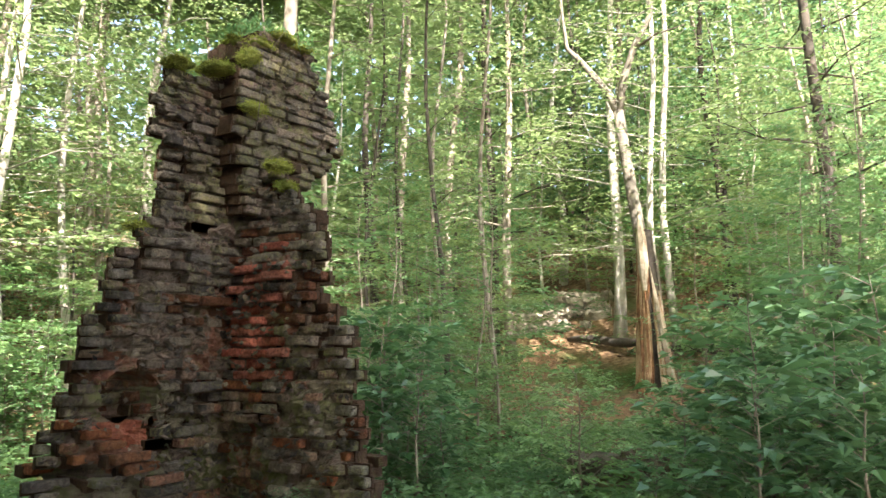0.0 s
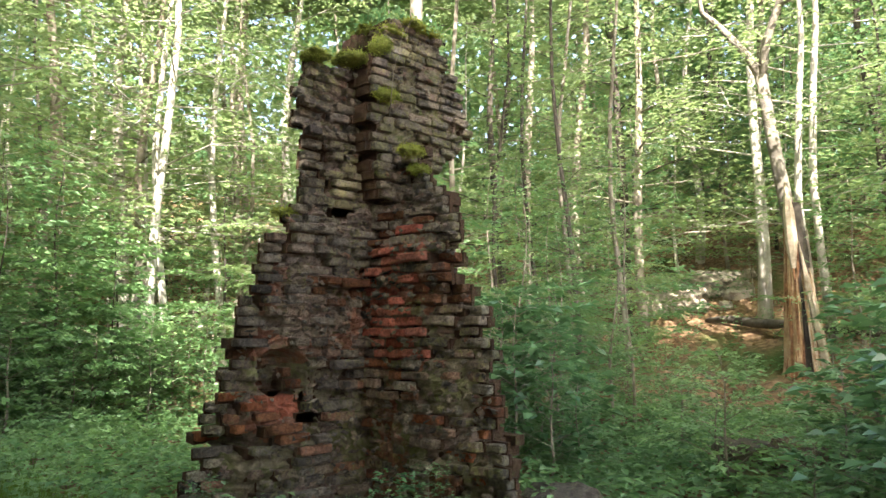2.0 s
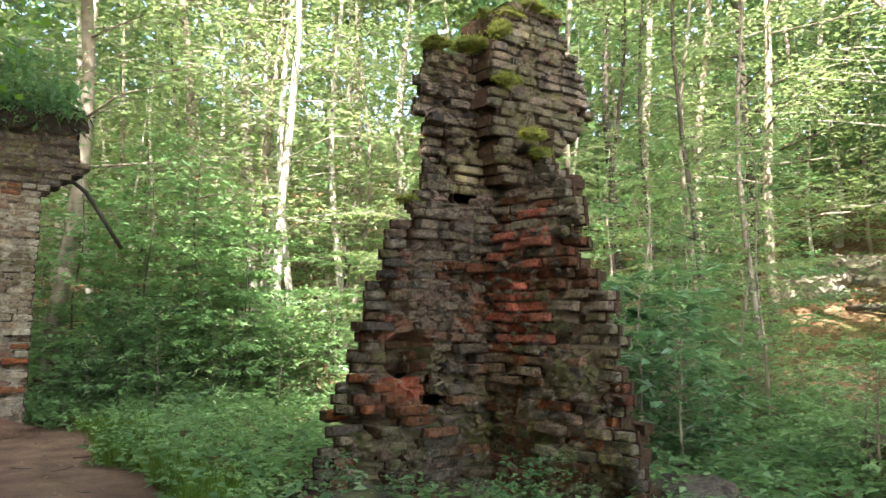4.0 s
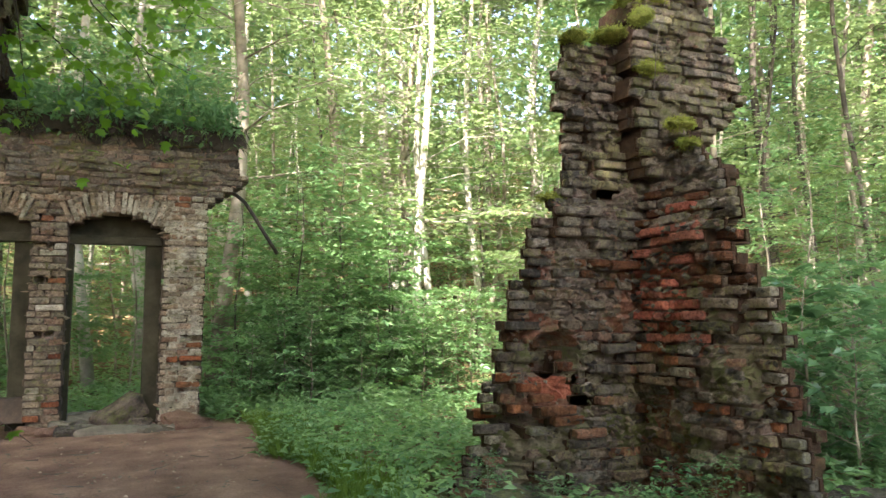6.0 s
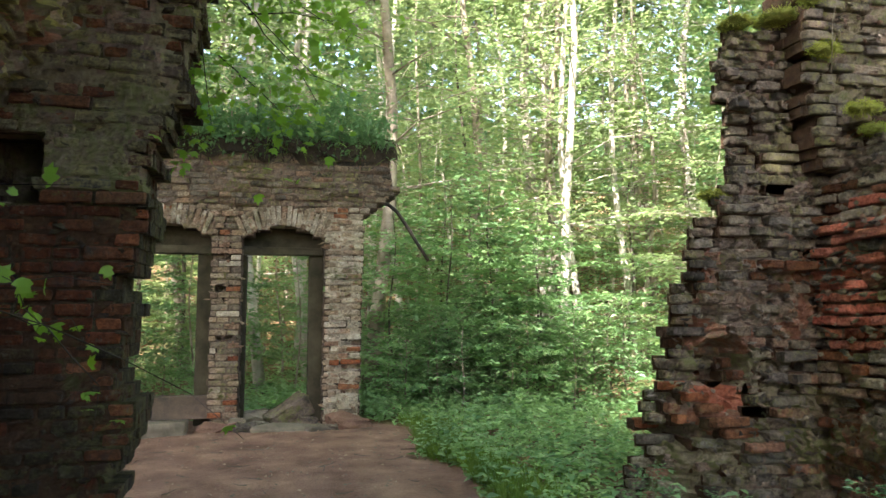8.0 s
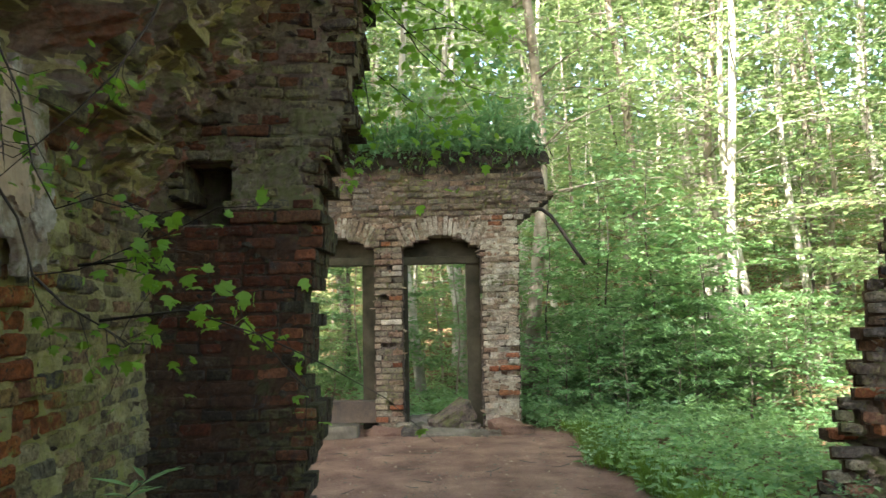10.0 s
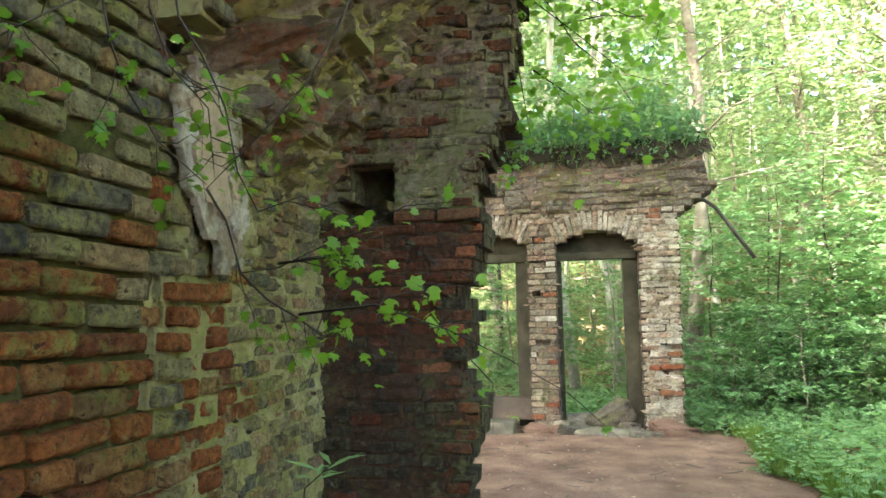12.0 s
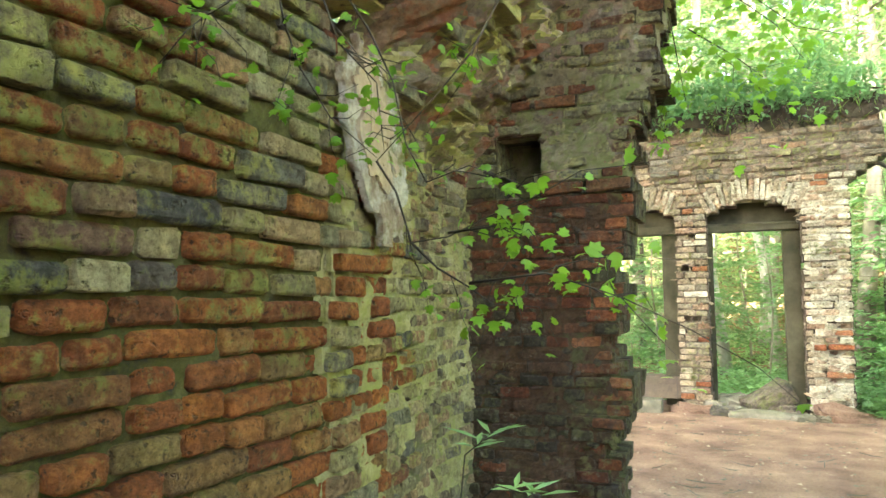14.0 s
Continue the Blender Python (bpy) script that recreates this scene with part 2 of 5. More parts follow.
MAT["brown_leaf"] = plain("fallen_brown_leaf", (0.17, 0.105, 0.055), (0.32, 0.21, 0.12), 5)
MAT["dry_leaf"] = plain("dry_leaf", (0.24, 0.16, 0.10), (0.44, 0.34, 0.24), 7)


def leaf_material(name, dark, light, through_colour, gloss=0.45, share=0.45):
    m = Nodes(name, gloss)
    m.bsdf.inputs["Specular IOR Level"].default_value = 0.4
    pick = m.t.nodes.new("ShaderNodeNewGeometry").outputs["Random Per Island"]
    tree = m.t.nodes.new("ShaderNodeObjectInfo").outputs["Random"]
    c = m.ramp(pick, [(0.0, dark), (1.0, light)])
    c = m.mix(0.5, c, m.ramp(tree, [(0.0, (0.6, 0.7, 0.65)), (1.0, (1.0, 1.0, 0.85))]), "MULTIPLY")
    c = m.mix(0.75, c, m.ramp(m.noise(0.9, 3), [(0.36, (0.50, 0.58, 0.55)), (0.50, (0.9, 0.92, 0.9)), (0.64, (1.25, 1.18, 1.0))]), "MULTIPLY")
    m.colour(c)
    tr = m.t.nodes.new("ShaderNodeBsdfTranslucent")
    m.link(m.mix(0.5, c, through_colour), tr.inputs[0])
    sh = m.add("ShaderNodeMixShader", Fac=share)
    m.link(m.bsdf.outputs[0], sh.inputs[1])
    m.link(tr.outputs[0], sh.inputs[2])
    m.link(sh.outputs[0], m.t.nodes["Material Output"].inputs[0])
    return m.mat


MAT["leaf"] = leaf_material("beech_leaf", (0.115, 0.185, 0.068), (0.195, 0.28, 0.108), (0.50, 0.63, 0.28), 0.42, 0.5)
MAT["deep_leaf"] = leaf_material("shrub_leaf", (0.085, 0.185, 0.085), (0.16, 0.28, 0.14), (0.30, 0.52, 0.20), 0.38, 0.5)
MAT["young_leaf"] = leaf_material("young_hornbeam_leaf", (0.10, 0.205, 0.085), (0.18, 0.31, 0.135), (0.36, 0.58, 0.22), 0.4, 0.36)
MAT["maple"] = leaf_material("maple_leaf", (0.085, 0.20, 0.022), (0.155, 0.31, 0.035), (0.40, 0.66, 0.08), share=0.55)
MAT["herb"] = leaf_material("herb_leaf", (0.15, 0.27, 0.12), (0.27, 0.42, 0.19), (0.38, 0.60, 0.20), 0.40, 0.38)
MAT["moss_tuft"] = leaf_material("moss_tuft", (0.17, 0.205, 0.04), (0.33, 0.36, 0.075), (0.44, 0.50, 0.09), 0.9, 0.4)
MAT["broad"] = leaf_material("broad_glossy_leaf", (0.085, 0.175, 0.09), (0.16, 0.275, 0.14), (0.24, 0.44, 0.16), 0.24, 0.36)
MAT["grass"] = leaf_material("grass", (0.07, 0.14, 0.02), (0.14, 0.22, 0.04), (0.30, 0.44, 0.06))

# forest floor: leaf litter, moss and the trodden red earth inside the ruin
m = Nodes("forest_floor", 0.95)
litter = m.ramp(m.noise(7, 8), [(0.3, (0.055, 0.035, 0.020)), (0.5, (0.17, 0.105, 0.055)), (0.66, (0.26, 0.175, 0.10)), (0.8, (0.36, 0.27, 0.17))])
litter = m.mix(m.mask(m.noise(0.5, 4), 0.52, 0.66), litter, (0.055, 0.085, 0.022))
m.bump(m.noise(14, 8, rough=0.7), 0.8, 0.05)
MAT["floor"] = m.colour(litter)
m = Nodes("trodden_red_earth", 0.95)
earth = m.ramp(m.noise(2.2, 7), [(0.28, (0.115, 0.064, 0.044)), (0.42, (0.19, 0.108, 0.074)), (0.56, (0.25, 0.148, 0.102)), (0.72, (0.35, 0.222, 0.157))])
earth = m.mix(0.5, earth, m.ramp(m.noise(55, 6), [(0.35, (0.35, 0.35, 0.35)), (0.6, (1, 1, 1))]), "MULTIPLY")
m.bump(m.noise(16, 12, rough=0.75), 1.0, 0.05)
MAT["earth"] = m.colour(earth)


# ---- mesh helpers ----
def mesh_of(name, verts, faces, mat, smooth=False):
    me = bpy.data.meshes.new(name)
    me.from_pydata([tuple(v) for v in np.asarray(verts).tolist()], [], [tuple(f) for f in (faces.tolist() if isinstance(faces, np.ndarray) else faces)])
    me.materials.append(mat)
    if smooth:
        me.polygons.foreach_set("use_smooth", [True] * len(me.polygons))
    me.update()
    return me


def piece(name, me, parent=None, label="", m=None):
    ob = new(name, me)
    ob.parent = parent
    if m is not None:
        ob.matrix_basis = m
    return tagged(ob, label)


def holder(name, place, label, category, group="", turn=0.0, kind=""):
    ob = new(name)
    ob.matrix_basis = pose(*place, 0, 0, turn)
    return tagged(ob, label, category, group, kind)


def bm_mesh(name, bm, mat, smooth=False):
    me = bpy.data.meshes.new(name)
    bm.to_mesh(me)
    bm.free()
    me.materials.append(mat)
    if smooth:
        me.polygons.foreach_set("use_smooth", [True] * len(me.polygons))
    return me


def chipped(lx, ly, lz, bevel, rough, seed, cuts=0):
    """A worn block, centred, as a bmesh."""
    bm = bmesh.new()
    bmesh.ops.create_cube(bm, size=1)
    bmesh.ops.scale(bm, vec=(lx, ly, lz), verts=bm.verts)
    bmesh.ops.bevel(bm, geom=bm.edges[:], offset=bevel, segments=1, affect="EDGES")
    if cuts:
        bmesh.ops.subdivide_edges(bm, edges=bm.edges[:], cuts=cuts, use_grid_fill=True)
    r = random.Random(seed)
    for v in bm.verts:
        n = noise.noise_vector(v.co * 9 + Vector((seed * 3.1, seed, 0)))
        v.co += n * rough + Vector([r.uniform(-1, 1) for _ in range(3)]) * rough * 0.45
    return bm


def tube(points, radii, sides=7):
    """Verts and faces of a tapered round limb along points."""
    pts = np.asarray(points, float)
    verts, faces = [], []
    for i, p in enumerate(pts):
        d = pts[min(i + 1, len(pts) - 1)] - pts[max(i - 1, 0)]
        d /= np.linalg.norm(d) + 1e-9
        a = np.cross(d, (0.31, 0.95, 0.05) if abs(d[1]) < 0.9 else (1, 0, 0))
        a /= np.linalg.norm(a)
        b = np.cross(d, a)
        for k in range(sides):
            w = 2 * math.pi * k / sides
            verts.append(p + radii[i] * (a * math.cos(w) + b * math.sin(w)))
    for i in range(len(pts) - 1):
        for k in range(sides):
            q = (k + 1) % sides
            faces.append((i * sides + k, i * sides + q, (i + 1) * sides + q, (i + 1) * sides + k))
    faces.append(tuple(range(sides))[::-1])
    faces.append(tuple((len(pts) - 1) * sides + k for k in range(sides)))
    return verts, faces


def join(chunks):
    verts, faces, n = [], [], 0
    for v, f in chunks:
        verts.extend(v)
        faces.extend(tuple(i + n for i in g) for g in f)
        n += len(v)
    return verts, faces


def leaves(at, along, up, length, width, fold=0.22):
    """Folded pointed leaves, two triangles each side of a midrib's ends."""
    n = len(at)
    along = along / (np.linalg.norm(along, axis=1, keepdims=True) + 1e-9)
    side = np.cross(along, up)
    side /= np.linalg.norm(side, axis=1, keepdims=True) + 1e-9
    nor = np.cross(side, along)
    ln, wd = length.reshape(-1, 1), width.reshape(-1, 1)
    v = np.empty((n, 4, 3))
    v[:, 0] = at
    v[:, 1] = at + along * ln * 0.45 + side * wd * 0.5 + nor * wd * fold
    v[:, 2] = at + along * ln - nor * wd * 0.15
    v[:, 3] = at + along * ln * 0.45 - side * wd * 0.5 + nor * wd * fold
    k = np.arange(n).reshape(-1, 1) * 4
    f = np.concatenate([k + [0, 2, 1], k + [0, 3, 2]])
    return v.reshape(-1, 3), f


# ---- ground ----
def ground_z(x, y):
    """Flat round the ruin, a wooded slope beyond it."""
    d = 0.97 * x + 0.08 * y - 16.0
    up = 0.42 * (np.log1p(np.exp(np.clip(d, -30, 60) * 0.8)) / 0.8)
    e = 0.95 * y + 0.12 * x - 24.0
    north = 0.65 * (np.log1p(np.exp(np.clip(e, -30, 60) * 0.8)) / 0.8)
    up = np.sqrt(up ** 2 + north ** 2)
    up = 42 * (1 - np.exp(-up / 42))
    soft = 0.10 * np.sin(x * 0.9 + 1.3) * np.sin(y * 0.7) + 0.05 * np.sin(x * 2.3 + y * 1.7)
    near = 1 / (1 + np.exp(-(np.hypot(x - 0.5, y - 5.5) - 7.5) * 1.2))
    return up + soft * near - 0.03


def axis(lo, hi, fine_lo, fine_hi, step):
    a = list(np.arange(fine_lo, fine_hi, step))
    s, p = step, fine_hi
    while p < hi:
        a.append(p); s *= 1.22; p += s
    a.append(hi)
    s, p = step, fine_lo - step
    while p > lo:
        a.insert(0, p); s *= 1.22; p -= s
    a.insert(0, lo)
    return np.array(a)


gx, gy = axis(-600, 600, -6, 30, 0.4), axis(-600, 600, -8, 28, 0.4)
GX, GY = np.meshgrid(gx, gy, indexing="ij")
GZ = ground_z(GX, GY) + 0.03 * np.sin(GX * 5.1 + GY * 3.3) * np.sin(GY * 4.7 - GX)
gv = np.stack([GX, GY, GZ], -1).reshape(-1, 3)
ny = len(gy)
gi = (np.arange(len(gx) - 1).reshape(-1, 1) * ny + np.arange(ny - 1)).reshape(-1, 1)
tagged(new("ground", mesh_of("ground", gv, np.concatenate([gi, gi + ny, gi + ny + 1, gi + 1], 1), MAT["floor"], True)),
       "forest floor of leaf litter and moss rising to a slope", "ground", kind="structure")


def path_edge(y):
    """The east edge of the bare earth."""
    return 1.82 + 0.12 * math.sin(y * 2.1) + 0.06 * math.sin(y * 5.3) - 0.10 * max(0, y - 8.8) ** 2


pv, pf = [], []
ys = np.arange(-3.0, 11.2, 0.2)
for i, y in enumerate(ys):
    e = path_edge(y)
    for k in range(13):
        x = -1.9 + (e + 1.9) * k / 12
        edge = min(k / 2, (12 - k) / 2, 1)
        pv.append((x, y, 0.005 + 0.028 * edge + 0.012 * math.sin(x * 6 + y * 3) * math.sin(y * 7)))
for i in range(len(ys) - 1):
    for k in range(12):
        a = i * 13 + k
        pf.append((a, a + 1, a + 14, a + 13))
tagged(new("path", mesh_of("path", pv, pf, MAT["earth"], True)), "trodden bare red-brown earth strewn with dry leaves", "path", kind="structure")

# ---- brickwork ----
H = 0.084
BRICKS = {}
for lname, ln in (("long", 0.290), ("mid", 0.200), ("short", 0.140)):
    for k in range(7):
        bm = chipped(ln, 0.13, H - 0.016, 0.009, 0.0095, k + 11 * len(lname))
        bmesh.ops.translate(bm, vec=(0, -0.065, 0), verts=bm.verts)
        BRICKS[lname, k] = bm
FINE = {}
for lname, ln in (("long", 0.290), ("mid", 0.200), ("short", 0.140)):
    for k in range(7):
        bm = chipped(ln, 0.13, H - 0.014, 0.011, 0.0, k)
        bmesh.ops.inset_individual(bm, faces=[f for f in bm.faces if f.calc_area() > 0.004], thickness=0.010)
        bmesh.ops.subdivide_edges(bm, edges=[e for e in bm.edges if e.calc_length() > 0.035], cuts=3, use_grid_fill=True)
        for v in bm.verts:
            c = v.co.copy()
            v.co += noise.noise_vector(c * 11 + Vector((k * 5.3, ln * 90, 0))) * 0.006 + noise.noise_vector(c * 40 + Vector((k, 0, 7))) * 0.006 + noise.noise_vector(c * 95 + Vector((k, 3, 7))) * 0.0045
        bmesh.ops.translate(bm, vec=(0, -0.065, 0), verts=bm.verts)
        FINE[lname, k] = bm_mesh("brick", bm, bpy.data.materials["brick_near"], True)
LENGTH = {"long": 0.290, "mid": 0.200, "short": 0.140}
BRICK_MESH = {}
BRICK_ARRAY = {k: (np.array([v.co[:] for v in bm.verts]), [tuple(v.index for v in f.verts) for f in bm.faces]) for k, bm in BRICKS.items()}


def brick_mesh(key, mat):
    if mat in ("near", "orange"):
        if (key, mat) not in BRICK_MESH:
            BRICK_MESH[key, mat] = FINE[key].copy()
            BRICK_MESH[key, mat].materials[0] = MAT[mat]
        return BRICK_MESH[key, mat]
    if (key, mat) not in BRICK_MESH:
        v, f = BRICK_ARRAY[key]
        BRICK_MESH[key, mat] = mesh_of("brick", v, f, MAT[mat])
    return BRICK_MESH[key, mat]


def masonry(wall, base, face, spans, z0, z1, depth, mat, layers=3, off=None, gap=0.05, rough=0.012, singles=300, near=None, tilt=1.2, seed=1, skip=None, wobble=0.012, taper=0.0, hollow=(0.05, 0.10), chips=0, joint=0.016, crumbs="weathered_fill", sunk="", slim=0.0, ragged=0.045, taper0=0.0, tight=False):
    """Courses of bricks on one face of wall. face: 's' or 'x' axes as a matrix whose x runs along the wall, y out of it, z up.
    spans(z): stretches of the wall at that height. mat(s, z): the brick's material. near(s, z): how early a brick becomes a part."""
    r = random.Random(seed)
    slots = []
    n = int(round((z1 - z0) / H))
    for c in range(n):
        z = z0 + (c + 0.5) * H
        for s0, s1 in spans(z):
            s = s0 + r.uniform(-ragged, ragged)
            begin, end = s, s1 + r.uniform(-ragged, ragged)
            if c % 2:
                first = "short"
            else:
                first = r.choice(("long", "mid"))
            while s < end - 0.06:
                kind = first or r.choices(("long", "short", "mid"), (4, 5, 3))[0]
                first = None
                if s + LENGTH[kind] > end + 0.05:
                    kind = "mid" if s + 0.200 <= end + 0.05 else "short"
                stretch = 1.0
                if tight and s + LENGTH[kind] > end - 0.07:
                    kind = min(LENGTH, key=lambda q: abs(LENGTH[q] - (end - s)))
                    stretch = max(0.45, (end - s) / LENGTH[kind])
                ln = LENGTH[kind] * stretch
                mid = s + ln / 2
                if not (skip and skip(mid, z)):
                    slots.append((mid, z, kind, mid > end - 0.2 or mid < begin + 0.2 or r.random() > gap + gap * 2.2 * noise.noise(Vector((mid * 3.2, z * 3.6, seed + 0.5))), end, begin, stretch))
                s += ln + 0.015
    core_v, core_f, made, rest = [], [], [], {}
    for mid, z, kind, there, end, begin, stretch in slots:
        o = (off(mid, z) if off else 0.0) + r.gauss(0, rough)
        ln = LENGTH[kind] * stretch + 0.010
        front = o - (joint if there else r.uniform(*hollow))
        edges = [front] + [o - 0.11 - (depth - 0.11) * k / layers for k in range(layers + 1)]
        for k in range(len(edges) - 1):
            if taper and k and mid > end - taper * (o - edges[k + 1]) + r.uniform(-0.05, 0.05):
                continue
            if taper0 and k and mid < begin + taper0 * (o - edges[k + 1]) + r.uniform(-0.06, 0.06):
                continue
            shrink, low = (0.0, 0.0) if k == 0 else (r.uniform(-0.02, 0.012), 0.005)
            a, b = mid - ln / 2 - 0.002 + shrink * r.random(), mid + ln / 2 + 0.002 - shrink * r.random()
            q = len(core_v)
            for yy in (edges[k + 1] + (0.004 if k else 0), edges[k]):
                for zz in (z - H / 2 + low, z + H / 2 - low * 0.3 + 0.0008 * k):
                    for ss in (a, b):
                        core_v.append((ss + r.uniform(-.003, .003), yy, zz + r.uniform(-.002, .002)))
            core_f.extend(tuple(q + i for i in f) for f in ((0, 2, 3, 1), (4, 5, 7, 6), (0, 1, 5, 4), (2, 6, 7, 3), (0, 4, 6, 2), (1, 3, 7, 5)))
        if not there and sunk:
            there, o = True, o - r.uniform(0.028, 0.055)
            kind_mat = sunk
        else:
            kind_mat = None
        if there:
            fit_in = Matrix.Diagonal((stretch * (r.uniform(0.93, 1.0) - slim * 0.4), 1, r.uniform(0.86, 1.03) - slim, 1))
            g = face @ pose(mid, o, z + wobble * noise.noise(Vector((mid * 1.3, z * 0.8, seed))), r.gauss(0, tilt), r.gauss(0, tilt * 0.8), r.gauss(0, tilt)) @ fit_in
            made.append((near(mid, z) if near else r.random(), (kind, r.randrange(7)), kind_mat or mat(mid, z), g))
    cm = mesh_of("core", [(face @ Vector(v)) for v in core_v], core_f, MAT[base])
    tagged(piece("core", cm, wall, "rubble and mortar core of the wall"), kind="stuff")
    if chips:
        vs, fs = [], []
        for q in range(chips):
            mid, z, kind, there, end, begin, stretch = r.choice(slots)
            c = Vector((mid + r.uniform(-0.12, 0.12), (off(mid, z) if off else 0) + r.uniform(-0.02, 0.025), z + r.uniform(-0.05, 0.05)))
            a, b, d = r.uniform(0.015, 0.06), r.uniform(0.012, 0.035), r.uniform(0.010, 0.032)
            m3 = Euler((r.uniform(-.5, .5), r.uniform(-.5, .5), r.uniform(-.5, .5))).to_matrix()
            k = len(vs)
            for v in ((1, .2, .1), (-1, -.1, .2), (.2, 1, -.2), (-.1, -1, .1), (.3, -.2, 1), (-.2, .1, -1)):
                vs.append(face @ (c + m3 @ Vector((v[0] * a * r.uniform(.7, 1.2), v[1] * b, v[2] * d * r.uniform(.7, 1.2)))))
            fs.extend(tuple(k + i for i in t) for t in ((0, 2, 4), (2, 1, 4), (1, 3, 4), (3, 0, 4), (2, 0, 5), (1, 2, 5), (3, 1, 5), (0, 3, 5)))
        tagged(piece("crumble", mesh_of("crumble", vs, fs, MAT[crumbs]), wall, "crumbling brick and mortar fragments"), kind="stuff")
    made.sort(key=lambda e: e[0])
    for i, (_, key, which, g) in enumerate(made):
        if i < singles:
            piece("brick", brick_mesh(key, which), wall, "", g)
        else:
            rest.setdefault(which, []).append((key, g))
    for which, group in rest.items():
        vs, fs, k = [], [], 0
        for key, g in group:
            v, f = BRICK_ARRAY[key]
            a = np.array(g)
            vs.append(v @ a[:3, :3].T + a[:3, 3])
            fs.extend(tuple(i + k for i in t) for t in f)
            k += len(v)
        tagged(piece("brickwork", mesh_of("brickwork", np.concatenate(vs), fs, MAT[which + "_fill"]), wall), kind="stuff")


def crust(wall, face, spans, z0, z1, off, level, amp, pick, seed, step=0.024, pits=1.0, skip=None, smooth=False, grit=0.010):
    """The worn face between and over the bricks of one wall, an uneven skin that sinks into it at its edges."""
    lo = min(a for z in (z0 + 0.1, (z0 + z1) / 2, z1 - 0.1) for a, b in spans(z)) - 0.6
    hi = max(b for z in (z0 + 0.1, (z0 + z1) / 2, z1 - 0.1) for a, b in spans(z)) + 0.6
    ns, nz = int((hi - lo) / step), int((z1 - z0) / step)
    names = sorted({pick(lo + (hi - lo) * i / 40, z0 + (z1 - z0) * k / 40) for i in range(41) for k in range(41)})
    full = [[False] * nz for _ in range(ns)]
    for k in range(nz):
        z = z0 + (k + 0.5) * step
        ragged = 0.05 * noise.noise(Vector((z * 9, seed, 0)))
        for a, b in spans(z):
            i0, i1 = max(0, int((a + 0.02 + ragged - lo) / step)), min(ns, int((b - 0.02 + ragged - lo) / step))
            for i in range(i0, i1):
                full[i][k] = not (skip and skip(lo + (i + 0.5) * step, z))
    index, verts, faces, which = {}, [], [], []
    r = random.Random(seed)
    for i in range(ns):
        for k in range(nz):
            if not full[i][k]:
                continue
            ring = []
            for di, dk in ((0, 0), (1, 0), (1, 1), (0, 1)):
                a, b = i + di, k + dk
                if (a, b) not in index:
                    sx, z = lo + a * step, z0 + b * step
                    rim = not all(0 <= p < ns and 0 <= q < nz and full[p][q] for p, q in ((a - 1, b - 1), (a, b - 1), (a - 1, b), (a, b)))
                    p = Vector((sx, z, seed * 3.1))
                    y = off(sx, z) + (level(sx, z) if callable(level) else level) + amp * noise.fractal(p * 5.5, 0.6, 2.1, 5) + 0.5 * amp * noise.noise(Vector((sx * 12, z * 26, seed))) + r.uniform(-grit, grit)
                    y -= pits * 0.10 * max(0.0, noise.noise(p * 6.5 + Vector((9, 4, 2))) - 0.38) - (-0.10 if rim else 0.0)
                    index[a, b] = len(verts)
                    verts.append(face @ Vector((sx + 0.008 * noise.noise(p * 30), y, z + 0.008 * noise.noise(p * 31))))
                ring.append(index[a, b])
            faces.append(tuple(reversed(ring)))
            which.append(names.index(pick(lo + (i + 0.5) * step + 0.1 * noise.noise(Vector((i * 0.15, k * 0.15, 1))), z0 + (k + 0.5) * step + 0.1 * noise.noise(Vector((i * 0.15, k * 0.15, 8))))))
    me = mesh_of("worn_face", verts, faces, MAT[names[0]], smooth)
    for q in names[1:]:
        me.materials.append(MAT[q])
    me.polygons.foreach_set("material_index", which)
    tagged(piece("worn_face", me, wall, "crumbled brick, lime and dirt worn into one uneven face"), kind="stuff")


def lerp(z, table):
    """Straight lines between the rows of a table of (z, value)."""
    if z <= table[0][0]:
        return table[0][1]
    for (a, u), (b, w) in zip(table, table[1:]):
        if z <= b:
            return u + (w - u) * (z - a) / (b - a)
    return table[-1][1]


FACE_S = lambda y: Matrix(((-1, 0, 0, 0), (0, -1, 0, y), (0, 0, 1, 0), (0, 0, 0, 1)))   # looks south (-Y); s = -X
FACE_W = lambda x: Matrix(((0, -1, 0, x), (1, 0, 0, 0), (0, 0, 1, 0), (0, 0, 0, 1)))    # looks west (-X); s = Y
FACE_E = lambda x: Matrix(((0, 1, 0, x), (-1, 0, 0, 0), (0, 0, 1, 0), (0, 0, 0, 1)))    # looks east (+X); s = -Y


def flip(spans):
    return lambda z: [(-b, -a) for a, b in spans(z)]


# the free-standing stump of the cross wall
stump = holder("wall_stump", (0, 0, 0), "tall ragged stump of a dark ruined brick wall, mossy on top", "ruined wall", kind="structure")
LEFT = [(0, 2.76), (0.29, 2.84), (0.52, 2.90), (0.79, 2.94), (1.02, 3.01), (1.34, 3.08), (1.57, 3.12), (1.85, 3.18), (2.04, 3.23), (2.18, 3.28), (2.43, 3.38), (2.56, 3.50), (2.66, 3.62), (2.96, 3.64), (3.10, 3.60), (3.18, 3.52), (3.35, 3.50), (3.54, 3.49), (3.74, 3.60), (3.85, 3.75)]
def ledges(s, z, seed, amount):
    """Courses that stand proud of or behind their neighbours for a stretch."""
    return amount * noise.noise(Vector((s * 1.7, math.floor(z / H) * 7.31, seed)))
def bulge(u, lo, hi):
    return max(0.0, min(1.0, (u - lo) / (hi - lo)))
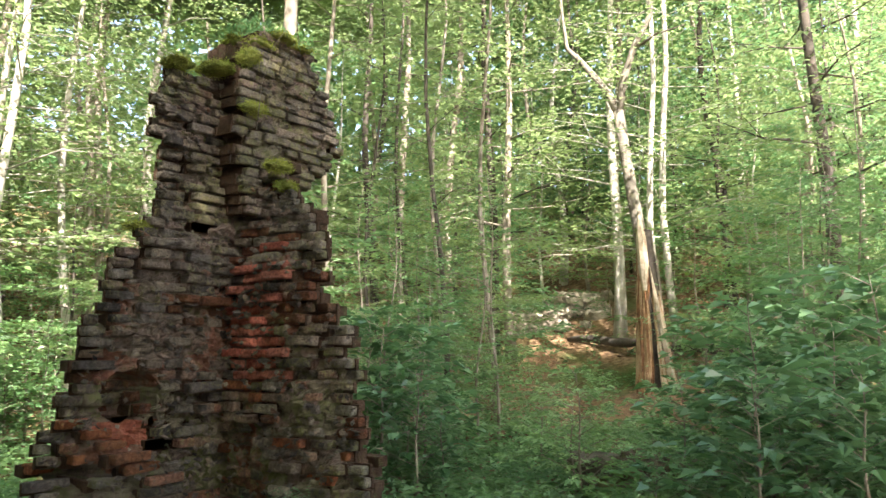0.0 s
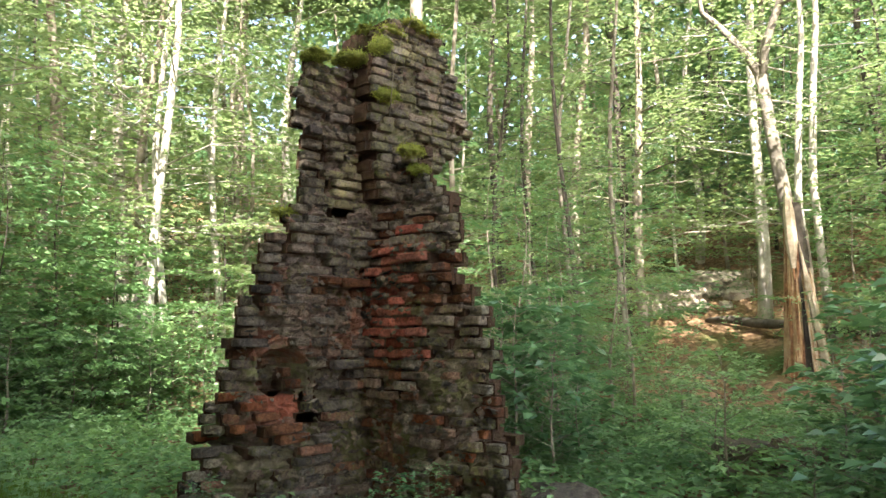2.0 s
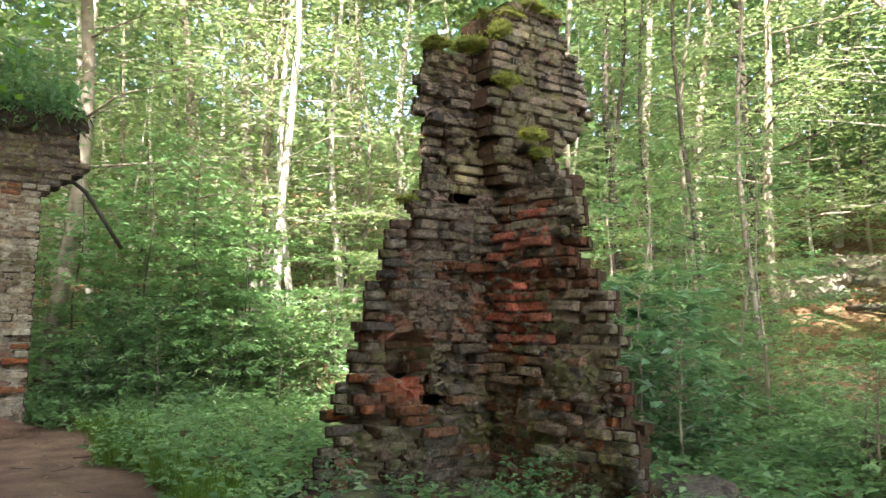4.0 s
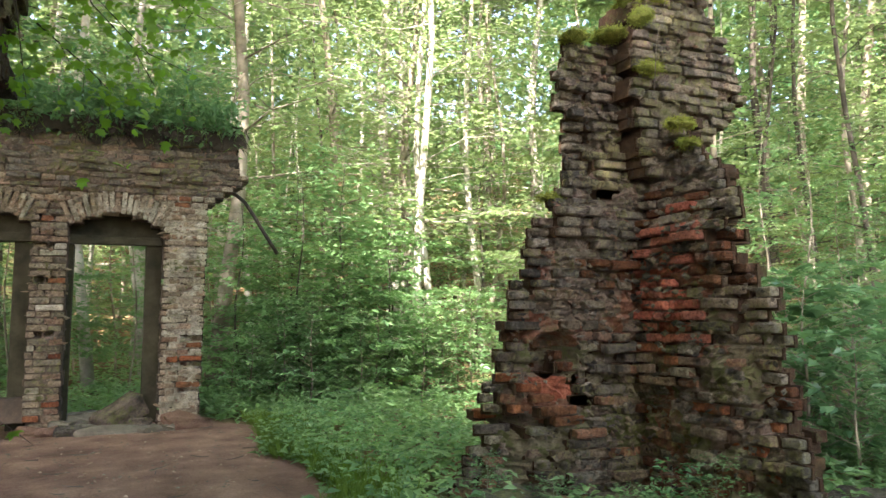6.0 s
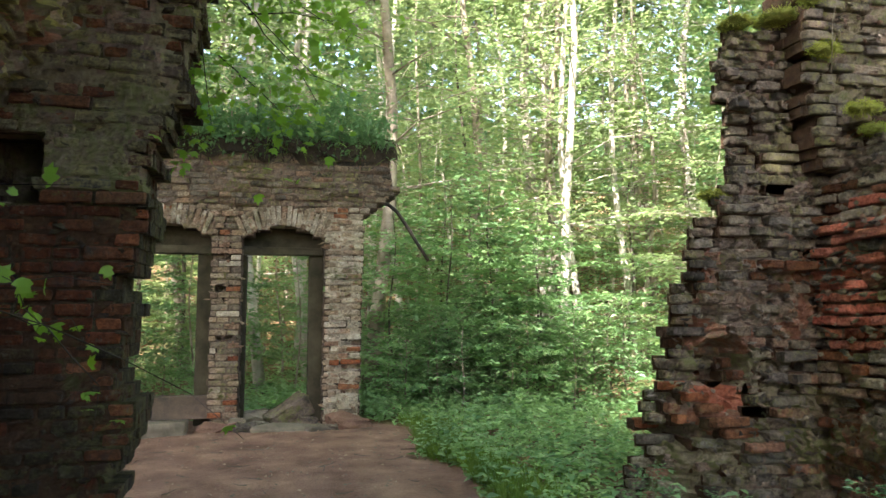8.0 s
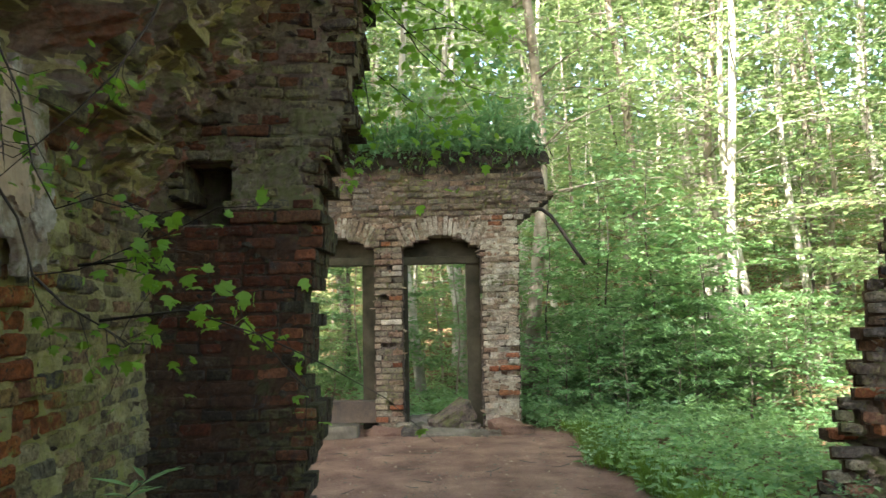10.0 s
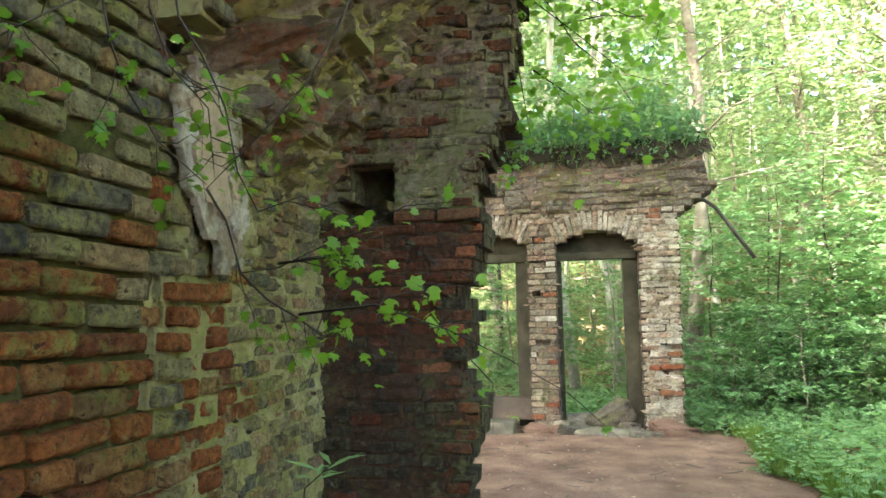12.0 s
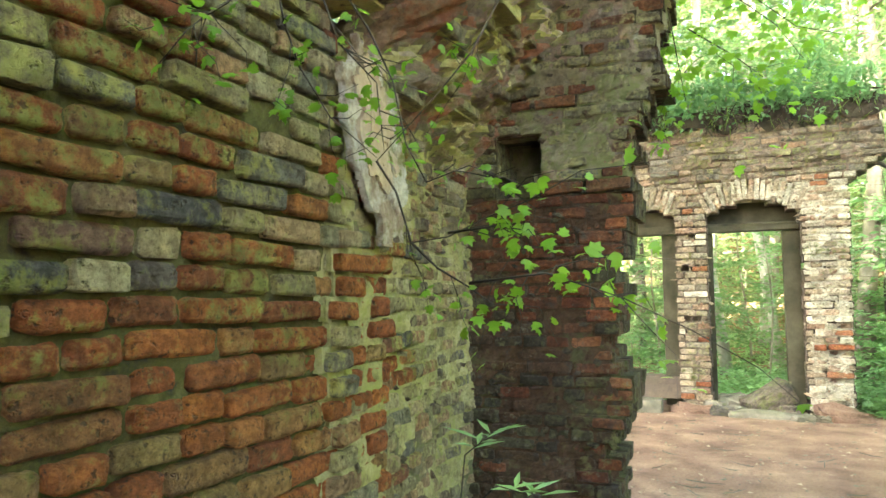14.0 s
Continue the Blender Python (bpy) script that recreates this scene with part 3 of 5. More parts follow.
def stump_mat(s, z):
    x = -s
    k = random.Random(int(x * 50) * 977 + int(z * 50)).random()
    n = noise.noise(Vector((s * 1.9, z * 1.9, 14)))
    if 3.12 < x < 3.6 and 0.55 < z < 1.05:
        return "red"
    if z > 2.3:
        return "panel" if k < 0.4 else "weathered" if k < 0.8 else "mossy"
    if z > 1.25:
        return "dark_red" if n > 0.12 and k < 0.7 else "weathered" if k < 0.55 else "lower" if k < 0.75 else "panel"
    return "dark_red" if n > 0.2 and k < 0.6 else "lower" if k < 0.45 else "mossy" if k < 0.8 else "weathered"
def leg_off(s, z):
    x = -s
    hole = max(0.0, 1 - ((x - 3.40) / 0.16) ** 2 - ((z - 1.15) / 0.20) ** 2) + max(0.0, 1 - ((x - 3.12) / 0.09) ** 2 - ((z - 0.62) / 0.09) ** 2)
    under = bulge(z, 2.62, 2.78) * (1 - bulge(z, 3.0, 3.14)) * (1 - bulge(x, 3.66, 3.86))
    return -0.85 * max(0, 3.5 - x) + 0.06 * noise.noise(Vector((s * 2.4, z * 2.4, 0))) + ledges(s, z, 3, 0.075) - 0.26 * min(1, 2 * hole) - 0.20 * under - 0.10 * bulge(z, 2.3, 2.75)
def leg_crust(s, z):
    if ((-s - 3.42 + 0.5 * (z - 0.88)) / 0.19) ** 2 + ((z - 0.90) / 0.12) ** 2 + 1.1 * noise.noise(Vector((s * 7, z * 8, 3))) < 0.9:
        return "crust_orange"
    n = noise.noise(Vector((s * 1.8, z * 1.8, 4)))
    if z > 2.2:
        return "crust_brown"
    if z > 1.25:
        return "crust_red" if n > 0.08 else "crust_brown"
    return "crust_olive" if n > -0.05 else "crust_red" if n < -0.3 else "crust_brown"
LEG = flip(lambda z: [(lerp(z, LEFT), 4.55 if z < 2.7 else 4.12)])
# dark core puts the deep shadow between the courses into colour
masonry(stump, "crust_soot", FACE_S(5.10), LEG, 0, 3.82, 0.55, stump_mat, 4,
        off=leg_off, skip=lambda s, z: ((-s - 3.42 + 0.5 * (z - 0.88)) / 0.17) ** 2 + ((z - 0.90) / 0.09) ** 2 + 1.0 * noise.noise(Vector((s * 7, z * 8, 3))) < 0.5,
        gap=0.20, rough=0.028, tilt=1.8, seed=2, taper=0.8, wobble=0.03, chips=700, joint=0.09, hollow=(0.09, 0.17), ragged=0.045, tight=True)
def worn(s, z, seed, deep, shallow):
    """How deep the worn face lies: bricks stand clear in some stretches and are weathered flush in others, more so low down."""
    return deep + (shallow - deep) * bulge(noise.noise(Vector((s * 1.5, z * 1.5, seed))) + 0.45 * bulge(1.7 - z, 0.0, 1.2), -0.05, 0.35)
crust(stump, FACE_S(5.10), flip(lambda z: [(lerp(z, LEFT) + 0.07, 4.55 if z < 2.7 else 4.12)]), 0.0, 3.78, leg_off, lambda s, z: worn(s, z, 2, -0.072, -0.018), 0.050, leg_crust, 2, grit=0.018)
RIGHT = [(2.62, 4.5), (2.85, 4.62), (2.99, 4.87), (3.25, 5.17), (3.46, 5.30), (3.7, 5.18), (3.98, 5.04), (4.32, 4.88)]
PANEL = flip(lambda z: [(4.10 if z < 3.75 else 4.10 + 0.34 * (z - 3.75), lerp(z, RIGHT))])
def panel_off(s, z):
    return 0.02 * noise.noise(Vector((s * 3, z * 3, 8))) + ledges(s, z, 8, 0.016) - 0.10 * bulge(z, 3.98, 4.25) * (0.5 + 0.8 * noise.noise(Vector((s * 4, z * 4, 2))))
masonry(stump, "crust_soot", FACE_S(4.95), PANEL, 2.62, 4.32, 0.62, lambda s, z: ("panel", "panel", "weathered", "mossy")[int(-s * 37 + z * 91) % 4], 4, off=panel_off, gap=0.15, rough=0.010, tilt=0.9, seed=3, wobble=0.012, chips=80,
        joint=0.06, hollow=(0.08, 0.15), ragged=0.07, taper0=0.35)
crust(stump, FACE_S(4.95), flip(lambda z: [(4.14, lerp(z, RIGHT) - 0.08)]), 2.62, 4.2, panel_off, -0.046, 0.026, lambda s, z: "crust_brown" if noise.noise(Vector((s * 3, z * 3, 1))) > -0.1 else "crust_olive", 3)
SOUTH = [(0, 3.70), (0.39, 3.74), (0.56, 3.74), (0.65, 3.84), (0.81, 3.92), (0.96, 3.84), (1.13, 3.92), (1.25, 3.84), (1.37, 3.89), (1.53, 3.98), (1.7, 4.06), (1.85, 4.19), (2.26, 4.22), (2.44, 4.26), (2.6, 4.45), (2.75, 4.56), (2.95, 4.70), (3.1, 4.74)]
def stub_mat(s, z):
    k = random.Random(int(s * 50) * 971 + int(z * 50)).random()
    n = noise.noise(Vector((s * 2.5, z * 2.5, 21)))
    if 1.22 < z < 2.28 + 0.25 * n and s > 4.50 + 0.25 * n:
        return "crimson" if k < 0.88 else "weathered"
    if z > 2.2:
        return "stub_grey" if k < 0.55 else "panel" if k < 0.85 else "dark_red"
    if n > 0.12:
        return "dark_red" if k < 0.7 else "lower"
    return "lower" if k < 0.35 else "stub_grey" if k < 0.75 else "mossy" if k < 0.9 else "red"
def stub_off(s, z):
    back = 0.24 * bulge(4.40 - s, 0.0, 0.5) + 0.24 * bulge(z, 2.15, 2.8)
    return 0.05 * noise.noise(Vector((s * 3, z * 3, 9))) + ledges(s, z, 5, 0.07 if z > 2.25 or s < 4.45 else 0.025) - back - 0.06 * bulge(0.5 - z, 0, 0.4)
STUB = lambda z: [(lerp(z, SOUTH), 5.12)]
masonry(stump, "crust_soot", FACE_W(4.12), STUB, 0, 3.08, 0.55, stub_mat, 4,
        off=stub_off, gap=0.16, rough=0.024, tilt=1.5, seed=5, wobble=0.025, chips=600, joint=0.08, hollow=(0.08, 0.15), ragged=0.075, taper0=0.62)
crust(stump, FACE_W(4.12), lambda z: [(lerp(z, SOUTH) + 0.12, 5.12)], 0.0, 3.0, stub_off, lambda s, z: worn(s, z, 6, -0.050, -0.050 if s > 4.45 and z > 1.2 else -0.016), 0.044, lambda s, z: "crust_red" if 1.15 < z < 2.3 and s > 4.4 or noise.noise(Vector((s * 2, z * 2, 7))) > 0.3 else "crust_brown" if z > 1.5 or noise.noise(Vector((s * 2, z * 2, 0))) > 0.1 else "crust_olive", 5, grit=0.016)

# the near wall and the spur of the cross wall
nearw = holder("wall_near", (0, 0, 0), "close brick wall with red, grey and mossy worn bricks", "brick wall", kind="structure")
def near_mat(s, z):
    y = -s
    n = noise.noise(Vector((s * 2, z * 2, 0)))
    if z < 1.52 + 0.14 * n - max(0, (2.1 - y) * 0.25):
        return "orange"
    k = random.Random(int(y * 60) * 971 + int(z * 60)).random()
    # pale bricks increase towards the recess: lichen, and brighter light put into colour
    return "lichen" if k < 0.16 + 0.6 * bulge(y, 1.6, 2.5) + 0.35 * bulge(z, 1.95, 2.35) + 0.25 * n else "near"
masonry(nearw, "crust_mortar", FACE_E(-1.31), flip(lambda z: [(-1.6, 3.08 if z < 2.3 else 2.68)]), 0, 4.4, 0.5, near_mat, 2,
        gap=0.05, rough=0.009, hollow=(0.05, 0.07), near=lambda s, z: math.hypot(-s - 2.2, (z - 1.65) * 1.1), tilt=1.1, seed=6, wobble=0.02, joint=0.055, sunk="orange", slim=-0.015)
crust(nearw, FACE_E(-1.31), flip(lambda z: [(-0.6, 3.06 if z < 2.3 else 2.66)]), 0.0, 3.4, lambda s, z: 0.0, lambda s, z: -0.040 + 0.030 * bulge(-s, 2.4, 2.9), 0.016, lambda s, z: "crust_algae" if -s > 2.62 else "crust_mortar", 6, 0.02, 0.5, smooth=True, grit=0.004)
recess = holder("wall_recess", (0, 0, 0), "recessed wall of stone and plaster green with algae", "wall", kind="structure")
def recess_off(s, z):
    y = -s
    lean = 0.25 * max(0.0, 4.6 - y)
    # above 3.5 m the unseen vault is drawn out to shade the spur
    vault = 0.72 * bulge(z, 2.3, 3.5) + 1.1 * bulge(z, 3.5, 4.4) ** 1.4
    hollow = 0.34 * max(0.0, 1 - ((y - 2.98) / 0.34) ** 2 - ((z - 2.62) / 0.34) ** 2)
    rough = (0.16 * noise.noise(Vector((s * 3.2, z * 3.0, 2))) + 0.09 * noise.noise(Vector((s * 7.5, z * 7.5, 2))) + 0.07 * noise.noise(Vector((s * 17, z * 17, 2))) + 0.04 * noise.noise(Vector((s * 34, z * 34, 2)))) * bulge(z, 2.25, 2.45)
    return lean + vault - hollow + rough + 0.035 * noise.noise(Vector((s * 3, z * 3, 5)))
def recess_crust(s, z):
    n = noise.noise(Vector((s * 2.2, z * 2.2, 7)))
    if z > 2.3:
        n = 0.6 * n + 0.7 * noise.noise(Vector((s * 6.5, z * 6.5, 17)))
        return "crust_pale" if n > 0.36 else "crust_algae" if n > 0.10 else "crust_olive" if n > -0.08 else "crust_red" if n < -0.30 else "crust_brown"
    return "crust_algae" if n < 0.28 else "crust_olive"
RECESS = flip(lambda z: [(2.66, 5.3)])
def recess_mat(s, z):
    k = random.Random(int(s * 40) + 97 * int(z * 40)).random()
    if z < 2.3:
        return "lichen" if k < 0.7 else "near" if -s < 3.7 else "sage"
    return "sage" if k < 0.55 else "dark_red" if k < 0.75 else "panel"
masonry(recess, "crust_algae", FACE_E(-1.75), RECESS, 0, 4.4, 0.5, recess_mat, 2,
        off=recess_off, gap=0.16, rough=0.007, tilt=1.2, seed=7, hollow=(0.03, 0.06), chips=120, wobble=0.03, joint=0.04, crumbs="sage_fill", skip=lambda s, z: z > 2.36 and noise.noise(Vector((s * 2.4, z * 2.4, 40))) < 0.05)
crust(recess, FACE_E(-1.75), RECESS, 0.0, 4.4, recess_off, lambda s, z: -0.014 + 0.004 * bulge(z, 2.2, 2.5), 0.022, recess_crust, 7, 0.020, pits=0.8, grit=0.004)
spur = holder("wall_spur", (0, 0, 0), "dark broken end of the brick cross wall", "brick wall", kind="structure")
EDGE = [(0, -0.82), (0.65, -0.80), (0.9, -0.71), (1.24, -0.82), (1.4, -0.70), (1.7, -0.79), (2.0, -0.66), (2.5, -0.66), (2.7, -0.55), (2.94, -0.46), (3.2, -0.46), (3.4, -0.38), (4.4, -0.36)]
def spur_mat(s, z):
    k = random.Random(int(s * 50) * 971 + int(z * 50)).random()
    n = noise.noise(Vector((s * 1.6, z * 1.6, 31)))
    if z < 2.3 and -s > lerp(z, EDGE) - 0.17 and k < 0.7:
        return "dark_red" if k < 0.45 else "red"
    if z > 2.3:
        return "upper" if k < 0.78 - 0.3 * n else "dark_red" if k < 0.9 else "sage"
    # lower courses take the palettes darkened for the room's shade
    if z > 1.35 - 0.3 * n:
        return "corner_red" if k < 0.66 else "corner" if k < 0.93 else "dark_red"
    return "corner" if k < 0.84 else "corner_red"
def in_niche(s, z):
    return -1.64 < -s < -1.25 and 2.19 < z < 2.60
def spur_off(s, z):
    return 0.025 * noise.noise(Vector((s * 3, z * 3, 1))) + ledges(s, z, 12, 0.012) - 0.12 * max(0, -s + 0.85 - 0.2 * noise.noise(Vector((0, z * 5, 2)))) ** 2 * 4
SPUR = flip(lambda z: [(-1.85, lerp(z, EDGE))])
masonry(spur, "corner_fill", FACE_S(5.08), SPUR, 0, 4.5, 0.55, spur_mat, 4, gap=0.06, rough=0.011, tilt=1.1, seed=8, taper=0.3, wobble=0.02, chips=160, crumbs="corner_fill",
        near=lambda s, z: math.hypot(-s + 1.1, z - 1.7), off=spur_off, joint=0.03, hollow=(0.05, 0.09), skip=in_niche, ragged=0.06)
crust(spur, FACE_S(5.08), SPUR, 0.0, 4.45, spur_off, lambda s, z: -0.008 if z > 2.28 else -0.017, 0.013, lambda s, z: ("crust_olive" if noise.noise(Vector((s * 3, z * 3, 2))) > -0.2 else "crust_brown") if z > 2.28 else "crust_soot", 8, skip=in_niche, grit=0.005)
# the square putlog niche in the corner: floor, back, cheeks and roof
for name, place, size in (("niche_back", (-1.45, 5.52, 2.40), (0.62, 0.10, 0.62)), ("niche_floor", (-1.45, 5.34, 2.155), (0.60, 0.44, 0.07)), ("niche_roof", (-1.45, 5.34, 2.645), (0.60, 0.44, 0.07)),
                          ("niche_cheek", (-1.215, 5.34, 2.40), (0.06, 0.42, 0.42)), ("niche_cheek", (-1.70, 5.34, 2.40), (0.08, 0.42, 0.42))):
    piece(name, bm_mesh(name, chipped(*size, 0.008, 0.008, 5, 3), MAT["crust_olive"]), spur, "rough lining of a square niche in the wall", pose(*place))

# unseen plain wall, added behind the room to cut skylight on the spur
back = holder("wall_back", (0, 0, 0), "unseen plain brick wall added to keep light out of the room", "brick wall", kind="structure")
FACE_N = lambda y: Matrix(((1, 0, 0, 0), (0, 1, 0, y), (0, 0, 1, 0), (0, 0, 0, 1)))
masonry(back, "weathered_fill", FACE_N(-1.5), lambda z: [(-1.8, 1.6)], 0, 4.4, 0.4, lambda s, z: "weathered", 1, seed=15, singles=0)

# the far wall with its two tall openings
far = holder("wall_far", (0, 0, 0), "ruined brick wall with two tall arched openings and plants on top", "brick wall", kind="structure")
OPENINGS = [(-1.95, -0.80), (-0.42, 0.70)]
FAR_END = [(0, 1.2), (2.9, 1.24), (3.05, 1.4), (3.3, 1.78), (3.4, 1.62), (3.8, 1.58)]
def far_spans(z):
    cuts, x = [], -4.5
    for a, b in OPENINGS:
        half, mid = (b - a) / 2, (a + b) / 2
        if z > 2.5:
            half *= math.sqrt(max(0.0, min(1.0, 1 - (z - 2.56) / 0.19)))
        if half > 0.1:
            cuts.append((x, mid - half))
            x = mid + half
    cuts.append((x, lerp(z, FAR_END)))
    return cuts
def far_mat(s, z):
    k = random.Random(int(s * 50) * 971 + int(z * 50)).random()
    if -s > 0.6 and z < 3:
        red = 0.20 if 0.7 < z < 1.25 else 0.03
        return "red" if k < red else "pale" if k < 0.72 else "buff"
    if z > 3:
        # dark share grows up under the overhang: stain, with its shade put in too
        dark = 0.42 + 0.5 * bulge(z, 3.1, 3.6) + 0.2 * bulge(0.3 + s, 0.0, 1.2)
        return "mossy" if k < dark * 0.5 else "weathered" if k < dark else "panel" if k < 0.85 else "buff"
    return "red" if k < (0.10 if z < 1.6 else 0.04) else "buff" if k < 0.55 else "panel" if k < 0.85 else "pale"
def far_off(s, z):
    x = -s
    notch = 0.11 if x > 0.93 and 0.28 < z < 1.40 and math.floor(z / H) % 4 == 1 else 0.0
    holes = 0.16 if -0.74 < x < -0.5 and math.floor(z / H) in (14, 22, 27, 29, 31) and 0.3 < (x * 7.7) % 1 else 0.0
    return 0.03 * noise.noise(Vector((s * 4, z * 4, 6))) + ledges(s, z, 15, 0.085 if z > 2.95 else 0.02) + 0.10 * bulge(z, 2.95, 3.35) - 0.06 * bulge(z, 3.55, 3.8) - notch - holes
masonry(far, "dark_mortar", FACE_S(10.25), flip(far_spans), 0, 3.82, 0.5, far_mat, 3, off=far_off, gap=0.07, rough=0.012, seed=9, ragged=0.012, tight=True, wobble=0.02, chips=500, tilt=1.3, hollow=(0.06, 0.12), near=lambda s, z: abs(-s - 0.5) + 0.4 * abs(z - 2), joint=0.05, crumbs="buff_fill")
crust(far, FACE_S(10.25), flip(far_spans), 0.0, 3.8, far_off, lambda s, z: -0.034 + 0.022 * bulge(z, 2.9, 3.2) + (0.013 if -s > 0.68 and z < 2.9 else 0.0), 0.024, lambda s, z: "crust_pale" if (-s > 0.68 and z < 2.9) or 2.5 < z < 3.0 and noise.noise(Vector((s * 2, z * 2, 3))) > -0.1 else "crust_brown", 9, 0.03)


# ---- trees ----
def crown_leaves(branches, per, length, spread, r, droop=0.1):
    """Leaves in flat sprays along branches."""
    at, along, up = [], [], []
    for pts in branches:
        pts = np.asarray(pts)
        n = max(6, int(per * np.linalg.norm(pts[-1] - pts[0])))
        t = r.beta(1.6, 1.0, n) * (len(pts) - 1)
        i = np.minimum(t.astype(int), len(pts) - 2)
        w = (t - i).reshape(-1, 1)
        p = pts[i] * (1 - w) + pts[i + 1] * w
        d = pts[i + 1] - pts[i]
        d /= np.linalg.norm(d, axis=1, keepdims=True)
        side = np.cross(d, (0, 0, 1.0))
        side /= np.linalg.norm(side, axis=1, keepdims=True) + 1e-6
        k = r.normal(0, 1, (n, 1)) * spread * (1.1 - 0.6 * (t / len(pts)).reshape(-1, 1))
        q = p + side * k + d * np.abs(k) * 0.5
        q[:, 2] += r.normal(0, 0.03 * spread + 0.01, n) - droop * np.abs(k[:, 0])
        at.append(q)
        along.append(d + side * np.sign(k) * 0.9 + r.normal(0, 0.30, (n, 3)) * (1, 1, 0.5) + (0, 0, -0.18))
        up.append(np.array((0, 0, 1.0)) + r.normal(0, 0.27, (n, 3)))
    at, along, up = np.concatenate(at), np.concatenate(along), np.concatenate(up)
    ln = length * r.uniform(0.6, 1.25, len(at))
    return leaves(at, along, up, ln, ln * 0.62)


def make_tree(name, height, radius, first, count, reach, per, leaf, spread, seed, bark, leafm, label, lean=0.0, rise=0.35, category="tree"):
    r = np.random.RandomState(seed)
    root = holder(name, (0, 0, -50), label, category, "%ss of the wood" % name.replace("_", " "))
    n = 9
    way = r.uniform(0, 6.28)
    trunk = np.array([(lean * height * (k / n) ** 1.4 * math.cos(way) + 0.012 * height * math.sin(k * 1.1 + seed), lean * height * (k / n) ** 1.4 * math.sin(way) + 0.012 * height * math.sin(k * 0.9 + 2 * seed), height * k / n - (0.3 if k == 0 else 0)) for k in range(n + 1)])
    rad = [radius * (1.35 if k == 0 else 1) * (1 - 0.85 * (k / n) ** 1.2) for k in range(n + 1)]
    chunks, branches = [tube(trunk, rad, 8)], []
    for b in range(count):
        h = first + (1 - first) * ((b + r.uniform(0, 0.8)) / count) ** 0.9
        k = min(int(h * n), n - 1)
        base = trunk[k] + (trunk[k + 1] - trunk[k]) * (h * n - k)
        a = b * 2.4 + r.uniform(-0.5, 0.5)
        ln = reach * (1.15 - 0.75 * (h - first) / (1 - first)) * r.uniform(0.6, 1.2)
        pts = [base]
        for q in range(1, 5):
            f = q / 4
            pts.append(base + np.array((math.cos(a + 0.25 * f * r.uniform(-1, 1)) * ln * f, math.sin(a + 0.25 * f) * ln * f, ln * rise * f * (1 - 0.45 * f) + r.normal(0, 0.04 * ln))))
        rb = max(0.006, radius * 0.28 * (1 - 0.6 * h))
        chunks.append(tube(pts[::2], [rb, rb * 0.6, rb * 0.15], 3))
        branches.append(pts)
        if ln > 1.2:
            for e in (1, 2, 3):
                turn = a + (1 if (e + b) % 2 else -1) * r.uniform(0.5, 0.9)
                l2 = ln * r.uniform(0.32, 0.52)
                tw = [pts[e] + np.array((math.cos(turn) * l2 * f, math.sin(turn) * l2 * f, 0.15 * l2 * f)) for f in (0, 0.5, 1)]
                chunks.append(tube(tw[::2], [rb * 0.4, rb * 0.1], 3))
                branches.append(tw)
    piece("trunk", mesh_of("trunk", *chunks[0], bark, True), root)
    tagged(piece("branchwork", mesh_of("branchwork", *join(chunks[1:]), bark, True), root), kind="stuff")
    v, f = crown_leaves(branches, per, leaf, spread, r)
    tagged(piece("crown", mesh_of("crown", v, f, leafm), root), kind="stuff")
    return root


SAPLINGS = [make_tree("sapling", 3.6 + 0.5 * k, 0.025, 0.12, 20, 1.4, 52, 0.10, 0.26, 20 + k, MAT["bark"], MAT[("leaf", "young_leaf", "leaf", "young_leaf")[k]],
                      "slender broadleaf sapling with flat sprays of green leaves", lean=0.05, rise=0.25) for k in range(4)]
UNDER = [make_tree("young_tree", 7.0 + k, 0.065, 0.08, 27, 2.3, 34, 0.145, 0.5, 50 + k, MAT[("bark", "dark_bark", "pale_bark")[k]], MAT[("leaf", "deep_leaf", "leaf")[k]],
                   "young beech with layered sunlit leaves down to the ground", lean=0.04, rise=0.28) for k in range(3)]
BUSHES = [make_tree("bush", 1.3 + 0.2 * k, 0.018, 0.05, 20, 0.8, 64, 0.09, 0.17, 40 + k, MAT["bark"], MAT["young_leaf" if k != 1 else "herb"],
                    "low leafy green shrub on the forest floor", rise=0.6, category="shrub") for k in range(3)]
BROAD = make_tree("broad_shrub", 1.7, 0.02, 0.08, 18, 0.8, 36, 0.17, 0.17, 91, MAT["bark"], MAT["broad"], "shrub with broad glossy dark green leaves in the clearing", rise=0.7, category="shrub")
HORNBEAM = make_tree("hornbeam", 5.0, 0.032, 0.05, 30, 1.9, 34, 0.165, 0.36, 95, MAT["dark_bark"], MAT["young_leaf"], "young hornbeam with drooping sprays", rise=0.12)
TALL = [make_tree("tall_tree", 17.0, (0.165, 0.145, 0.10, 0.15)[k], 0.16, 34, 2.7, 17, 0.16, 0.5, 60 + k, MAT[("pale_bark", "bark", "pale_bark", "dark_bark")[k]], MAT["leaf"],
                  "tall straight forest tree with layered sprays of foliage", lean=0.01 + 0.008 * k, rise=0.12) for k in range(4)]
SLIM = [make_tree("slim_tree", 15.0 + k, 0.075 - 0.015 * k, 0.12, 26, 1.8, 20, 0.15, 0.4, 70 + k, MAT[("bark", "dark_bark")[k]], MAT["leaf"], "slim straight pole-stage tree with a high thin crown", lean=0.012 + 0.02 * k, rise=0.3) for k in range(2)]
USED = set()


def plant(kind, x, y, turn, scale=1.0, z=None):
    m = pose(x, y, float(ground_z(x, y)) - 0.02 if z is None else z, 0, 0, turn)
    if kind in USED:
        ob = copy_thing(kind, m)
    else:
        USED.add(kind)
        ob = kind
        ob.matrix_basis = m
